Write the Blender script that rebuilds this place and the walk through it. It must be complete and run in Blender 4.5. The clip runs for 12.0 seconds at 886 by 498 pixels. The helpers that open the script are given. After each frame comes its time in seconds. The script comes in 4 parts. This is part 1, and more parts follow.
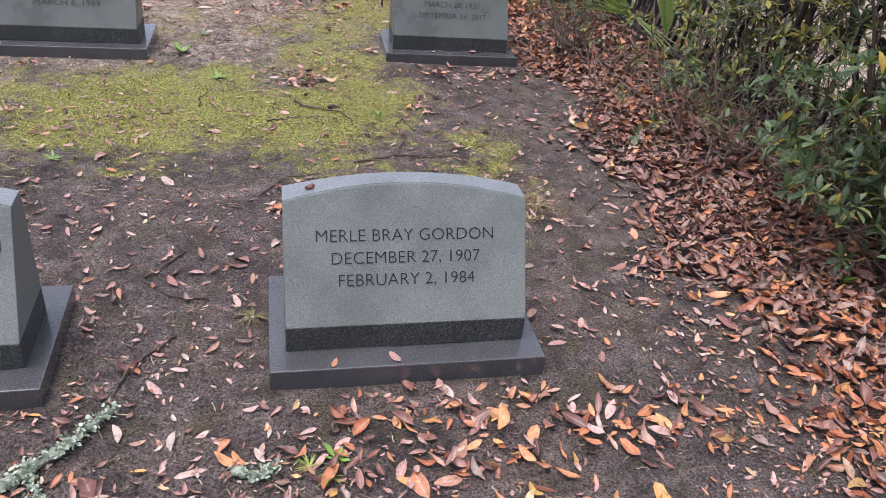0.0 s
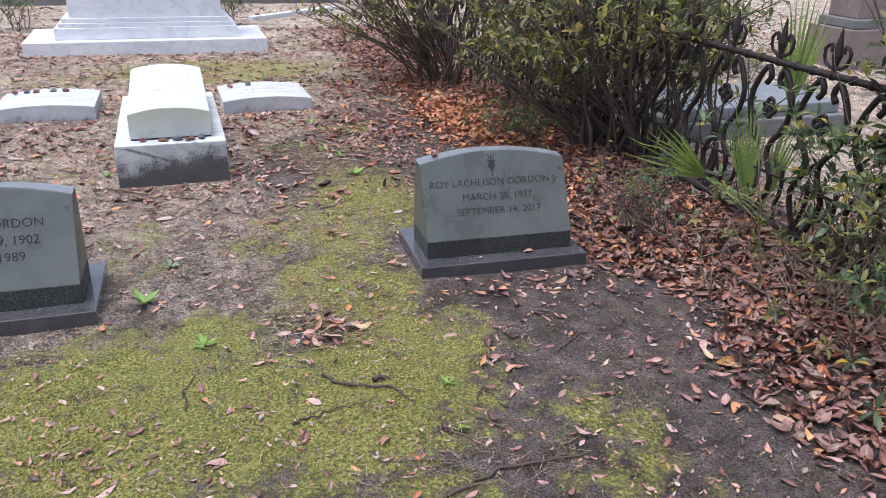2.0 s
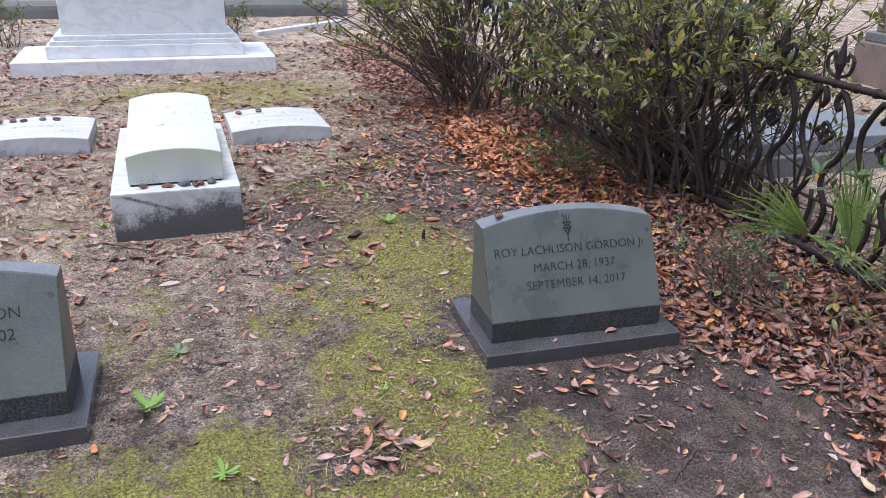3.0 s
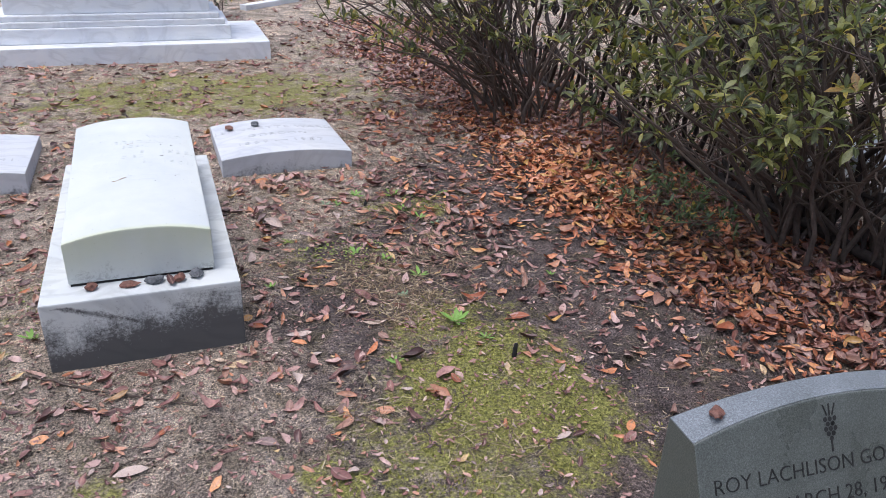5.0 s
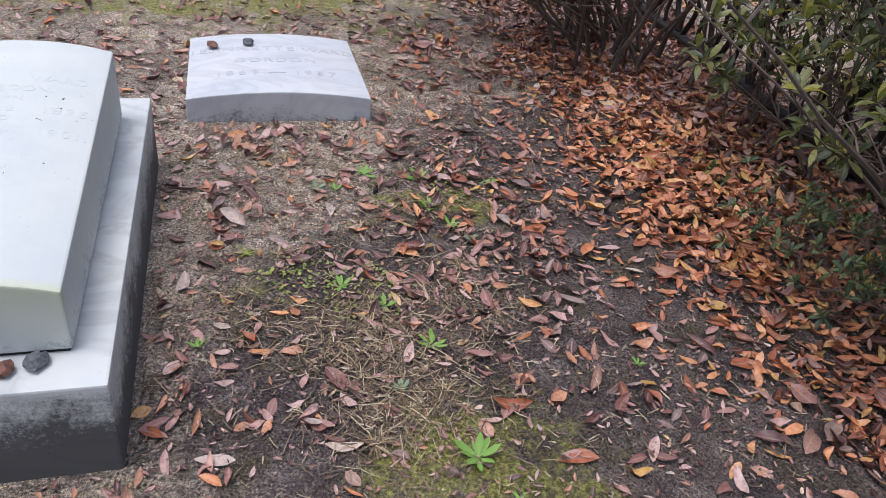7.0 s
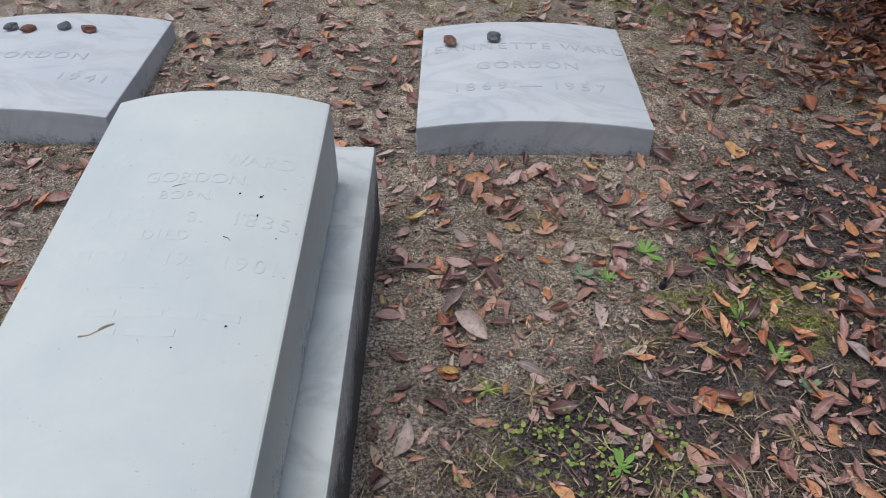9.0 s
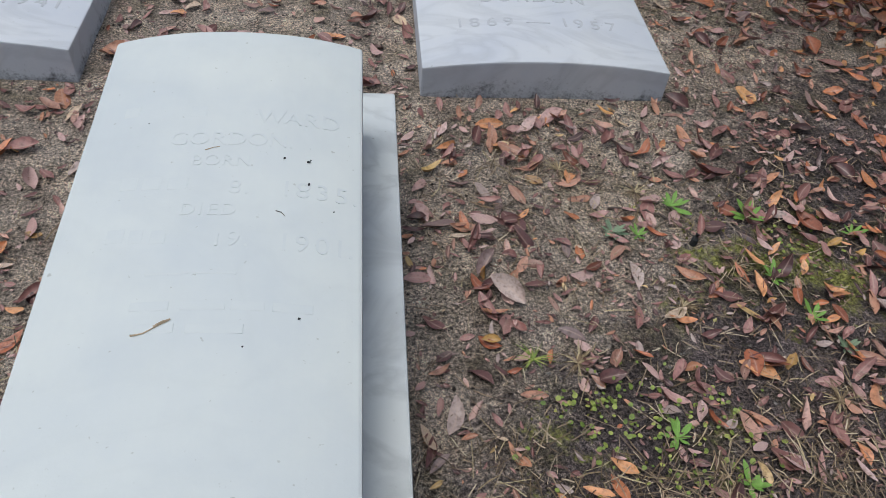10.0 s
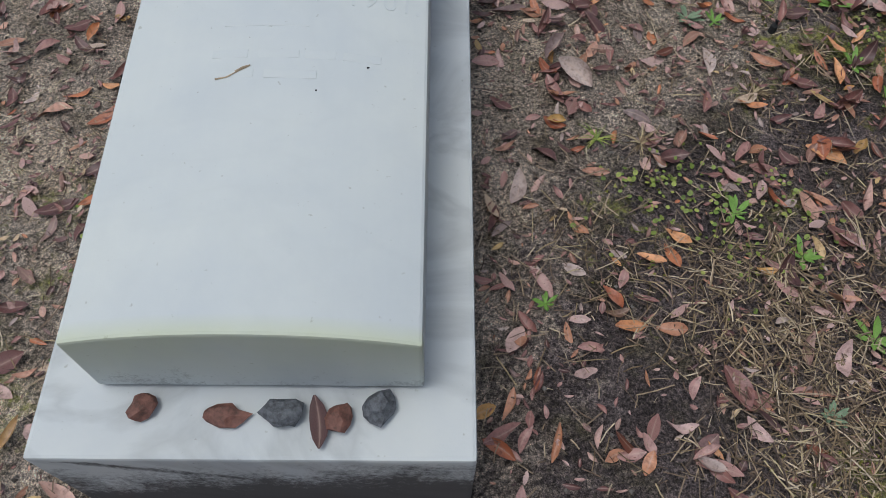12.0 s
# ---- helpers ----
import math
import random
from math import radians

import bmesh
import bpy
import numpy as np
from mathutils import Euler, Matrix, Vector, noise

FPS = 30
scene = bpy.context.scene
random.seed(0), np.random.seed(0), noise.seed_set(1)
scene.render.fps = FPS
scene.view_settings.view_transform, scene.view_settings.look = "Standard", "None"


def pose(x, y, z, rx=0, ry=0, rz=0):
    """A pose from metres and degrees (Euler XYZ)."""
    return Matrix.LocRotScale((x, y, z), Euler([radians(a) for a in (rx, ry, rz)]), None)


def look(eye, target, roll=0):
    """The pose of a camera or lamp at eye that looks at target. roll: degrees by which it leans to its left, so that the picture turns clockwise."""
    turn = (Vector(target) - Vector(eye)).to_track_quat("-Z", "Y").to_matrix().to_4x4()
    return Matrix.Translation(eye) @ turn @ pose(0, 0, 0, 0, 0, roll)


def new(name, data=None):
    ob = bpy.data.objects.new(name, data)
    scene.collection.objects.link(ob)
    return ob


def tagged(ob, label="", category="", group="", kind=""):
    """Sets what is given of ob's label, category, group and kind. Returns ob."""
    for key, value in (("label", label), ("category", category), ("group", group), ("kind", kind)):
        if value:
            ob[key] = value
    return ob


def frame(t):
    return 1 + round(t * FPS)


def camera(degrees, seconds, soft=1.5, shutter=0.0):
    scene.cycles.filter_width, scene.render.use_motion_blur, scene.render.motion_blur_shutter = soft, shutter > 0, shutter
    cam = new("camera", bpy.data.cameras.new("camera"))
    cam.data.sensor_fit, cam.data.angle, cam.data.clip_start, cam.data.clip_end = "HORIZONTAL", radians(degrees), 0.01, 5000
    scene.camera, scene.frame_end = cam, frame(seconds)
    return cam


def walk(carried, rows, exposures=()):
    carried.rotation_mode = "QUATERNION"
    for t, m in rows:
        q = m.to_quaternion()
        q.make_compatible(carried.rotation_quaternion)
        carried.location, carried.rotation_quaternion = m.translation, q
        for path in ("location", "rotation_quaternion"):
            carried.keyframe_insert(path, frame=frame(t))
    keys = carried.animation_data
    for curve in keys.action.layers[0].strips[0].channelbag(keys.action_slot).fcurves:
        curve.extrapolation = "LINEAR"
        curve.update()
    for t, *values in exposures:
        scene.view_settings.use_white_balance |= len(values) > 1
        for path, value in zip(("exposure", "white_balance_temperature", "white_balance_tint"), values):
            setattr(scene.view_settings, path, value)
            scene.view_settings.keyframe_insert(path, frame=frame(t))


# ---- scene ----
cam = camera(60.0, 12.0, soft=0.6)
PATH = [
    (0, (-0.038, -5.929, 1.478), (0.415, -4.291, 0.424), 6.2),
    (0.5, (-0.045, -5.504, 1.451), (0.456, -3.838, 0.464), 6.1),
    (1, (-0.118, -5.222, 1.454), (0.377, -3.528, 0.512), 5.9),
    (1.5, (-0.22, -4.848, 1.512), (0.389, -3.146, 0.656), 4.0),
    (2, (-0.233, -4.477, 1.501), (0.376, -2.755, 0.689), 1.7),
    (2.5, (-0.206, -4.104, 1.517), (0.408, -2.377, 0.716), 0.9),
    (3, (-0.267, -3.76, 1.496), (0.354, -2.032, 0.702), 1.8),
    (3.2, (-0.302, -3.588, 1.499), (0.346, -1.87, 0.708), 2.4),
    (4.8, (-0.2, -2.446, 1.46), (0.451, -0.764, 0.595), 2.7),
    (5, (-0.182, -2.301, 1.471), (0.467, -0.627, 0.589), 2.4),
    (5.5, (-0.09, -2.02, 1.448), (0.542, -0.412, 0.44), 1.8),
    (6, (0.113, -1.694, 1.432), (0.729, -0.084, 0.42), 4.5),
    (6.5, (0.213, -1.437, 1.391), (0.762, 0.174, 0.34), 6.7),
    (7, (0.258, -1.136, 1.339), (0.764, 0.43, 0.202), 7.4),
    (7.5, (0.254, -0.955, 1.331), (0.606, 0.568, 0.084), 5.0),
    (7.7, (0.258, -0.865, 1.319), (0.517, 0.676, 0.071), 5.4),
    (9.3, (0.122, -0.2, 1.302), (0.093, 1.229, -0.096), -0.4),
    (9.5, (0.041, -0.167, 1.28), (0.15, 1.205, -0.171), 3.2),
    (10, (-0.07, -0.124, 1.282), (0.135, 1.209, -0.195), 6.4),
    (10.5, (-0.079, -0.11, 1.321), (0.138, 1.186, -0.186), 6.9),
    (11, (-0.057, -0.1, 1.341), (0.084, 1.129, -0.23), 4.7),
    (11.5, (-0.059, -0.129, 1.338), (-0.001, 1.064, -0.265), 1.7),
    (12, (-0.05, -0.27, 1.258), (-0.046, 0.74, -0.469), 0.6),
]
walk(cam, [(t, look(eye, target, roll)) for t, eye, target, roll in PATH],
     exposures=[(0, 0.8, 6200, 15), (0.5, 1.1, 6150, 14), (1, 1.3, 6100, 14), (1.5, 0.92, 6000, 14),
                (2.5, 0.64, 5900, 14), (3, 0.62, 5900, 14), (5, 0.40, 5900, 14), (5.5, 0.38, 5930, 14), (7.5, 0.2, 5950, 13), (9.3, -0.2, 6000, 7), (10, -0.16, 5980, 7), (11, -0.3, 5950, 7), (12, -0.36, 5950, 7)])

# ---------------------------------------------------------------- world and light
world = bpy.data.worlds.new("world")
scene.world = world
world.use_nodes = True
wn = world.node_tree.nodes
wl = world.node_tree.links
sky = wn.new("ShaderNodeTexSky")
sky.sky_type = "NISHITA"
sky.sun_disc = False
sky.sun_elevation = radians(76)
sky.sun_rotation = radians(260)
sky.air_density, sky.dust_density, sky.ozone_density = 1.0, 4.0, 1.0
grey = wn.new("ShaderNodeHueSaturation")
grey.inputs["Saturation"].default_value = 0.6
wl.new(sky.outputs[0], grey.inputs["Color"])
wl.new(grey.outputs[0], wn["Background"].inputs["Color"])
wn["Background"].inputs["Strength"].default_value = 0.15

sun_data = bpy.data.lights.new("sun", "SUN")
sun_data.energy = 1.2
sun_data.angle = radians(25)
sun_data.color = (1.0, 0.96, 0.9)
sun = new("sun", sun_data)
sun.matrix_world = look((-3, -0.5, 12), (0, 0, 0))


# ---------------------------------------------------------------- material helpers
def material(name, rough=0.7, metal=0.0, spec=0.5):
    m = bpy.data.materials.new(name)
    m.use_nodes = True
    b = m.node_tree.nodes["Principled BSDF"]
    b.inputs["Roughness"].default_value = rough
    b.inputs["Metallic"].default_value = metal
    b.inputs["Specular IOR Level"].default_value = spec
    return m, m.node_tree.nodes, m.node_tree.links, b


def noise_tex(n, l, scale, detail=4, rough=0.6, coord="Object", distort=0.0):
    tc = n.new("ShaderNodeTexCoord")
    t = n.new("ShaderNodeTexNoise")
    t.inputs["Scale"].default_value = scale
    t.inputs["Detail"].default_value = detail
    t.inputs["Roughness"].default_value = rough
    t.inputs["Distortion"].default_value = distort
    l.new(tc.outputs[coord], t.inputs["Vector"])
    return t.outputs["Fac"]


def ramp(n, l, fac, stops):
    r = n.new("ShaderNodeValToRGB")
    el = r.color_ramp.elements
    while len(el) < len(stops):
        el.new(0.5)
    for e, (p, c) in zip(el, stops):
        e.position = p
        e.color = (*c, 1) if len(c) == 3 else c
    l.new(fac, r.inputs["Fac"])
    return r.outputs["Color"]


def advance(ch):
    """How wide a letter stands in a carved line, as a share of its size."""
    return {" ": 0.34, "I": 0.36, "1": 0.46, ".": 0.26, ",": 0.26, "J": 0.42, "—": 0.95, "W": 0.9, "O": 0.78, "G": 0.76, "D": 0.76, "N": 0.76}.get(ch, 0.64)


def mix(n, l, fac, a, b, mode="MIX"):
    x = n.new("ShaderNodeMix")
    x.data_type = "RGBA"
    x.blend_type = mode
    for sock, v in ((x.inputs[0], fac), (x.inputs[6], a), (x.inputs[7], b)):
        if hasattr(v, "is_linked"):
            l.new(v, sock)
        elif isinstance(v, (int, float)):
            sock.default_value = v
        else:
            sock.default_value = (*v, 1)
    return x.outputs[2]


def maths(n, l, op, a, b=0.0, clamp=False):
    x = n.new("ShaderNodeMath")
    x.operation = op
    x.use_clamp = clamp
    for sock, v in ((x.inputs[0], a), (x.inputs[1], b)):
        if hasattr(v, "is_linked"):
            l.new(v, sock)
        else:
            sock.default_value = v
    return x.outputs[0]


def bump(n, l, b, height, strength=0.3, dist=0.01):
    x = n.new("ShaderNodeBump")
    x.inputs["Strength"].default_value = strength
    x.inputs["Distance"].default_value = dist
    l.new(height, x.inputs["Height"])
    l.new(x.outputs[0], b.inputs["Normal"])


# ---------------------------------------------------------------- materials
def soil_material():
    m, n, l, b = material("soil", 0.72, spec=0.35)
    mid = noise_tex(n, l, 9, 6, 0.7)
    fine = noise_tex(n, l, 140, 4, 0.75)
    grit = noise_tex(n, l, 420, 2, 0.6)
    dark = ramp(n, l, mid, [(0.28, (0.046, 0.035, 0.035)), (0.45, (0.114, 0.091, 0.088)), (0.6, (0.192, 0.156, 0.151)), (0.75, (0.31, 0.26, 0.25))])
    # Sand colour is raised, partly to stand for stronger light farther back.
    sand = ramp(n, l, mid, [(0.3, (0.28, 0.225, 0.175)), (0.7, (0.74, 0.63, 0.52))])
    at = n.new("ShaderNodeAttribute")
    at.attribute_name = "cover"
    sep = n.new("ShaderNodeSeparateColor")
    l.new(at.outputs["Color"], sep.inputs[0])
    rag = noise_tex(n, l, 16, 6, 0.75)
    rag2 = noise_tex(n, l, 75, 3, 0.7)
    ragged = maths(n, l, "ADD", maths(n, l, "MULTIPLY", rag, 0.75), maths(n, l, "MULTIPLY", rag2, 0.6))
    sandy = maths(n, l, "MULTIPLY", maths(n, l, "SUBTRACT", maths(n, l, "ADD", sep.outputs[1], ragged), 0.95), 4, True)
    c = mix(n, l, sandy, dark, sand)
    patch = ramp(n, l, noise_tex(n, l, 2.6, 6, 0.7), [(0.33, (0.5, 0.48, 0.46)), (0.5, (1, 1, 1)), (0.68, (1.35, 1.3, 1.2))])
    c = mix(n, l, 1.0, c, patch, "MULTIPLY")
    film = ramp(n, l, noise_tex(n, l, 6, 6, 0.75), [(0.5, (0, 0, 0)), (0.66, (0.6, 0.6, 0.6))])
    c = mix(n, l, film, c, (0.13, 0.115, 0.05))
    speck = ramp(n, l, fine, [(0.37, (0.24, 0.22, 0.21)), (0.5, (1, 1, 1)), (0.63, (2.0, 1.94, 1.88))])
    c = mix(n, l, 1.0, c, speck, "MULTIPLY")
    speck2 = ramp(n, l, grit, [(0.38, (0.5, 0.49, 0.48)), (0.5, (1, 1, 1)), (0.64, (1.6, 1.57, 1.54))])
    c = mix(n, l, 1.0, c, speck2, "MULTIPLY")
    mossc = ramp(n, l, noise_tex(n, l, 95, 5, 0.8), [(0.34, (0.05, 0.05, 0.014)), (0.47, (0.235, 0.235, 0.05)), (0.61, (0.62, 0.60, 0.16))])
    mossy = maths(n, l, "MULTIPLY", maths(n, l, "SUBTRACT", maths(n, l, "ADD", sep.outputs[0], maths(n, l, "ADD", ragged, maths(n, l, "MULTIPLY", noise_tex(n, l, 5.5, 6, 0.75), 2.2))), 2.32), 3.0, True)
    c = mix(n, l, maths(n, l, "MULTIPLY", mossy, 0.9), c, mossc)
    l.new(c, b.inputs["Base Color"])
    h = maths(n, l, "ADD", maths(n, l, "MULTIPLY", mid, 0.5), maths(n, l, "ADD", fine, maths(n, l, "MULTIPLY", grit, 0.35)))
    bump(n, l, b, h, 1.0, 0.02)
    return m


def leaf_material(name, stops, per="island", rough=0.42, spec=0.5, rib_colour=(0.48, 0.34, 0.27), sheer=0.0):
    m, n, l, b = material(name, rough, spec=spec)
    if per == "island":
        g = n.new("ShaderNodeNewGeometry")
        fac = g.outputs["Random Per Island"]
    else:
        g = n.new("ShaderNodeObjectInfo")
        fac = g.outputs["Random"]
    c = ramp(n, l, fac, stops)
    spots = ramp(n, l, noise_tex(n, l, 90, 4, 0.7), [(0.3, (0.5, 0.45, 0.42)), (0.5, (1, 1, 1)), (0.75, (1.25, 1.2, 1.1))])
    c = mix(n, l, 1.0, c, spots, "MULTIPLY")
    at = n.new("ShaderNodeAttribute")
    at.attribute_name = "rib"
    rib = maths(n, l, "MULTIPLY", maths(n, l, "POWER", at.outputs["Fac"], 9.0), 0.55)
    c = mix(n, l, rib, c, rib_colour)
    l.new(c, b.inputs["Base Color"])
    bump(n, l, b, noise_tex(n, l, 160, 3), 0.35, 0.004)
    if sheer:
        thin = n.new("ShaderNodeBsdfTranslucent")
        l.new(mix(n, l, 1.0, c, (1.5, 1.45, 0.8), "MULTIPLY"), thin.inputs["Color"])
        both = n.new("ShaderNodeMixShader")
        both.inputs[0].default_value = sheer
        l.new(b.outputs[0], both.inputs[1])
        l.new(thin.outputs[0], both.inputs[2])
        l.new(both.outputs[0], n["Material Output"].inputs["Surface"])
    return m


def granite_material(name, stops, rough, bumpy, scale=260):
    m, n, l, b = material(name, rough)
    a = noise_tex(n, l, scale, 3, 0.7)
    big = noise_tex(n, l, 5, 5, 0.6)
    c = ramp(n, l, a, stops)
    stain = ramp(n, l, big, [(0.32, (0.72, 0.72, 0.7)), (0.6, (1, 1, 1))])
    c = mix(n, l, 1.0, c, stain, "MULTIPLY")
    l.new(c, b.inputs["Base Color"])
    r = ramp(n, l, big, [(0.35, (rough * 0.7,) * 3), (0.65, (min(1, rough * 1.25),) * 3)])
    l.new(r, b.inputs["Roughness"])
    bump(n, l, b, a, bumpy, 0.003)
    return m


def marble_material(name, mould, vein=0.5, tint=(0.60, 0.618, 0.606)):
    m, n, l, b = material(name, 0.68, spec=0.2)
    tc = n.new("ShaderNodeTexCoord")
    mp = n.new("ShaderNodeMapping")
    mp.inputs["Rotation"].default_value = (0.3, 0.5, 0.6)
    mp.inputs["Scale"].default_value = (1.0, 1.7, 1.4)
    l.new(tc.outputs["Object"], mp.inputs["Vector"])
    w = n.new("ShaderNodeTexNoise")
    w.inputs["Scale"].default_value = 2.2
    w.inputs["Detail"].default_value = 8
    w.inputs["Distortion"].default_value = 1.6
    l.new(mp.outputs[0], w.inputs["Vector"])
    veins = ramp(n, l, w.outputs["Fac"], [(0.44, (1, 1, 1)), (0.5, (1 - vein * 0.55,) * 3), (0.56, (1, 1, 1))])
    c = mix(n, l, 1.0, tint, veins, "MULTIPLY")
    cloud = ramp(n, l, noise_tex(n, l, 3.5, 5), [(0.35, (0.9, 0.91, 0.93)), (0.65, (1.02, 1.01, 0.98))])
    c = mix(n, l, 1.0, c, cloud, "MULTIPLY")
    specks = ramp(n, l, noise_tex(n, l, 95, 2, 0.5), [(0.72, (1, 1, 1)), (0.78, (0.75, 0.74, 0.7))])
    c = mix(n, l, 1.0, c, specks, "MULTIPLY")
    if mould:
        at = n.new("ShaderNodeAttribute")
        at.attribute_name = "mould"
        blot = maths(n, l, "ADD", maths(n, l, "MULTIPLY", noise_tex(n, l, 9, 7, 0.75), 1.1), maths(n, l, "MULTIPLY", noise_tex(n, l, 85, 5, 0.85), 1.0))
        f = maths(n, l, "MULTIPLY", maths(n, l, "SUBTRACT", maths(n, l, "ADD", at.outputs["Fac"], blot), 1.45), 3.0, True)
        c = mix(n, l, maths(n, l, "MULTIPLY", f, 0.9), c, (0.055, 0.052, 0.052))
        al = n.new("ShaderNodeAttribute")
        al.attribute_name = "algae"
        c = mix(n, l, maths(n, l, "MULTIPLY", al.outputs["Fac"], maths(n, l, "ADD", noise_tex(n, l, 8, 4), 0.3), True), c, (0.52, 0.55, 0.26))
    l.new(c, b.inputs["Base Color"])
    bump(n, l, b, noise_tex(n, l, 220, 3, 0.7), 0.12, 0.002)
    return m


def plain_material(name, col, rough=0.6, metal=0.0, var=0.35, scale=40, bumpy=0.3, dist=0.004):
    m, n, l, b = material(name, rough, metal)
    f = noise_tex(n, l, scale, 5, 0.7)
    lo = tuple(v * (1 - var) for v in col)
    hi = tuple(min(1, v * (1 + var)) for v in col)
    l.new(ramp(n, l, f, [(0.3, lo), (0.7, hi)]), b.inputs["Base Color"])
    bump(n, l, b, f, bumpy, dist)
    return m


SOIL = soil_material()
LITTER_STOPS = [(0.0, (0.05, 0.024, 0.022)), (0.16, (0.11, 0.045, 0.038)), (0.34, (0.22, 0.10, 0.08)), (0.5, (0.32, 0.175, 0.145)),
                (0.64, (0.40, 0.27, 0.23)), (0.76, (0.38, 0.17, 0.085)), (0.9, (0.15, 0.10, 0.088)), (0.97, (0.44, 0.34, 0.28)), (1.0, (0.42, 0.28, 0.10))]
BRIGHT_STOPS = [(p, (c[0] * 1.27, c[1] * 1.30, c[2] * 1.38)) for p, c in LITTER_STOPS]
LITTER = leaf_material("dry_leaf", BRIGHT_STOPS)
# Litter palette darkened: the shrubs' shade is put into the leaf colour.
DRIFT = leaf_material("shaded_leaf", [(p, tuple(v * f for v, f in zip(c, (0.8, 0.72, 0.72)))) for p, c in LITTER_STOPS])
ORANGE = leaf_material("orange_leaf", [(0.0, (0.12, 0.04, 0.024)), (0.25, (0.33, 0.105, 0.05)), (0.6, (0.56, 0.215, 0.092)), (0.85, (0.64, 0.32, 0.145)), (0.96, (0.52, 0.31, 0.08)), (1.0, (0.16, 0.09, 0.07))])
LITTER_ONE = leaf_material("dry_leaf_single", BRIGHT_STOPS, per="object")
PALE_STRAW = leaf_material("pale_straw", [(0, (0.08, 0.054, 0.03)), (0.4, (0.18, 0.124, 0.068)), (0.75, (0.29, 0.215, 0.118)), (1, (0.44, 0.36, 0.21))], rough=0.8)
STRAW = leaf_material("dry_straw", [(0, (0.06, 0.04, 0.03)), (0.35, (0.16, 0.11, 0.075)), (0.7, (0.32, 0.24, 0.155)), (1, (0.52, 0.43, 0.30))], rough=0.8)
BRUSH = plain_material("dry_brush", (0.17, 0.13, 0.10), 0.9, var=0.5, scale=30)
BARK_SHRED = plain_material("tan_bark_shred", (0.45, 0.35, 0.23), 0.85)
TWIG = plain_material("twig_bark", (0.085, 0.062, 0.05), 0.85, scale=60)
LICHEN = plain_material("lichen_bark", (0.30, 0.34, 0.27), 0.95, var=0.6, scale=55, bumpy=0.9, dist=0.01)
LICHEN_FLAKE = leaf_material("lichen_flake", [(0, (0.16, 0.2, 0.14)), (0.5, (0.34, 0.4, 0.31)), (1, (0.55, 0.6, 0.5))], rough=0.95, spec=0.2, rib_colour=(0.3, 0.34, 0.27))
DRY_FERN = leaf_material("dry_fern", [(0, (0.06, 0.05, 0.02)), (0.5, (0.15, 0.13, 0.05)), (1, (0.24, 0.24, 0.09))], rough=0.7)
STEM = plain_material("shrub_stem", (0.10, 0.074, 0.06), 0.85, scale=30)
SHRUB_LEAF = leaf_material("shrub_leaf", rib_colour=(0.2, 0.24, 0.1), stops= [(0, (0.035, 0.046, 0.02)), (0.3, (0.072, 0.09, 0.034)), (0.6, (0.15, 0.165, 0.06)), (0.85, (0.27, 0.28, 0.09)), (0.95, (0.38, 0.34, 0.07)), (1, (0.34, 0.2, 0.06))], rough=0.36, sheer=0.4)
AZALEA_LEAF = leaf_material("azalea_leaf", rib_colour=(0.16, 0.22, 0.12), stops= [(0, (0.03, 0.055, 0.028)), (0.5, (0.07, 0.115, 0.052)), (0.9, (0.16, 0.22, 0.095)), (1, (0.50, 0.33, 0.04))], rough=0.4, sheer=0.35)
CLOVER = leaf_material("clover_leaf", [(0, (0.12, 0.18, 0.03)), (0.5, (0.22, 0.28, 0.05)), (1, (0.36, 0.38, 0.09))], rough=0.6)
WEED = leaf_material("weed_leaf", rib_colour=(0.25, 0.36, 0.1), stops= [(0, (0.09, 0.19, 0.035)), (0.5, (0.17, 0.33, 0.055)), (1, (0.30, 0.45, 0.09))], rough=0.5)
PALE_WEED = leaf_material("pale_weed_leaf", [(0, (0.12, 0.2, 0.11)), (1, (0.24, 0.33, 0.2))], rough=0.6)
PALM = leaf_material("palm_blade", [(0, (0.13, 0.21, 0.055)), (0.5, (0.22, 0.33, 0.09)), (1, (0.40, 0.48, 0.2))], rough=0.45)
PALM_ONE = leaf_material("palm_blade_single", [(0, (0.13, 0.21, 0.055)), (0.5, (0.22, 0.33, 0.09)), (1, (0.40, 0.48, 0.2))], per="object", rough=0.45, rib_colour=(0.3, 0.4, 0.14), sheer=0.35)
MOSS_TUFT = leaf_material("moss_tuft", [(0, (0.12, 0.125, 0.03)), (0.5, (0.30, 0.295, 0.075)), (1, (0.52, 0.50, 0.17))], rough=0.9, spec=0.2)
GRANITE = granite_material("grey_granite", [(0.32, (0.118, 0.129, 0.121)), (0.5, (0.176, 0.192, 0.181)), (0.68, (0.25, 0.268, 0.255))], 0.4, 0.12, 260)
GRANITE_DARK = granite_material("dark_grey_granite", [(0.32, (0.062, 0.069, 0.064)), (0.5, (0.105, 0.116, 0.107)), (0.68, (0.165, 0.178, 0.168))], 0.34, 0.1, 300)
# On the dies this paler, bluer tone stands for the wet sky reflection.
GRANITE_TOP = granite_material("pale_bluish_granite", [(0.3, (0.115, 0.128, 0.14)), (0.5, (0.195, 0.215, 0.232)), (0.7, (0.32, 0.345, 0.375))], 0.42, 0.3)
GRANITE_WET = granite_material("wet_granite", [(0.3, (0.03, 0.03, 0.034)), (0.5, (0.07, 0.07, 0.076)), (0.7, (0.15, 0.15, 0.158))], 0.15, 0.2)
film = GRANITE_WET.node_tree.nodes["Principled BSDF"]
film.inputs["Coat Weight"].default_value = 0.8
film.inputs["Coat Roughness"].default_value = 0.06
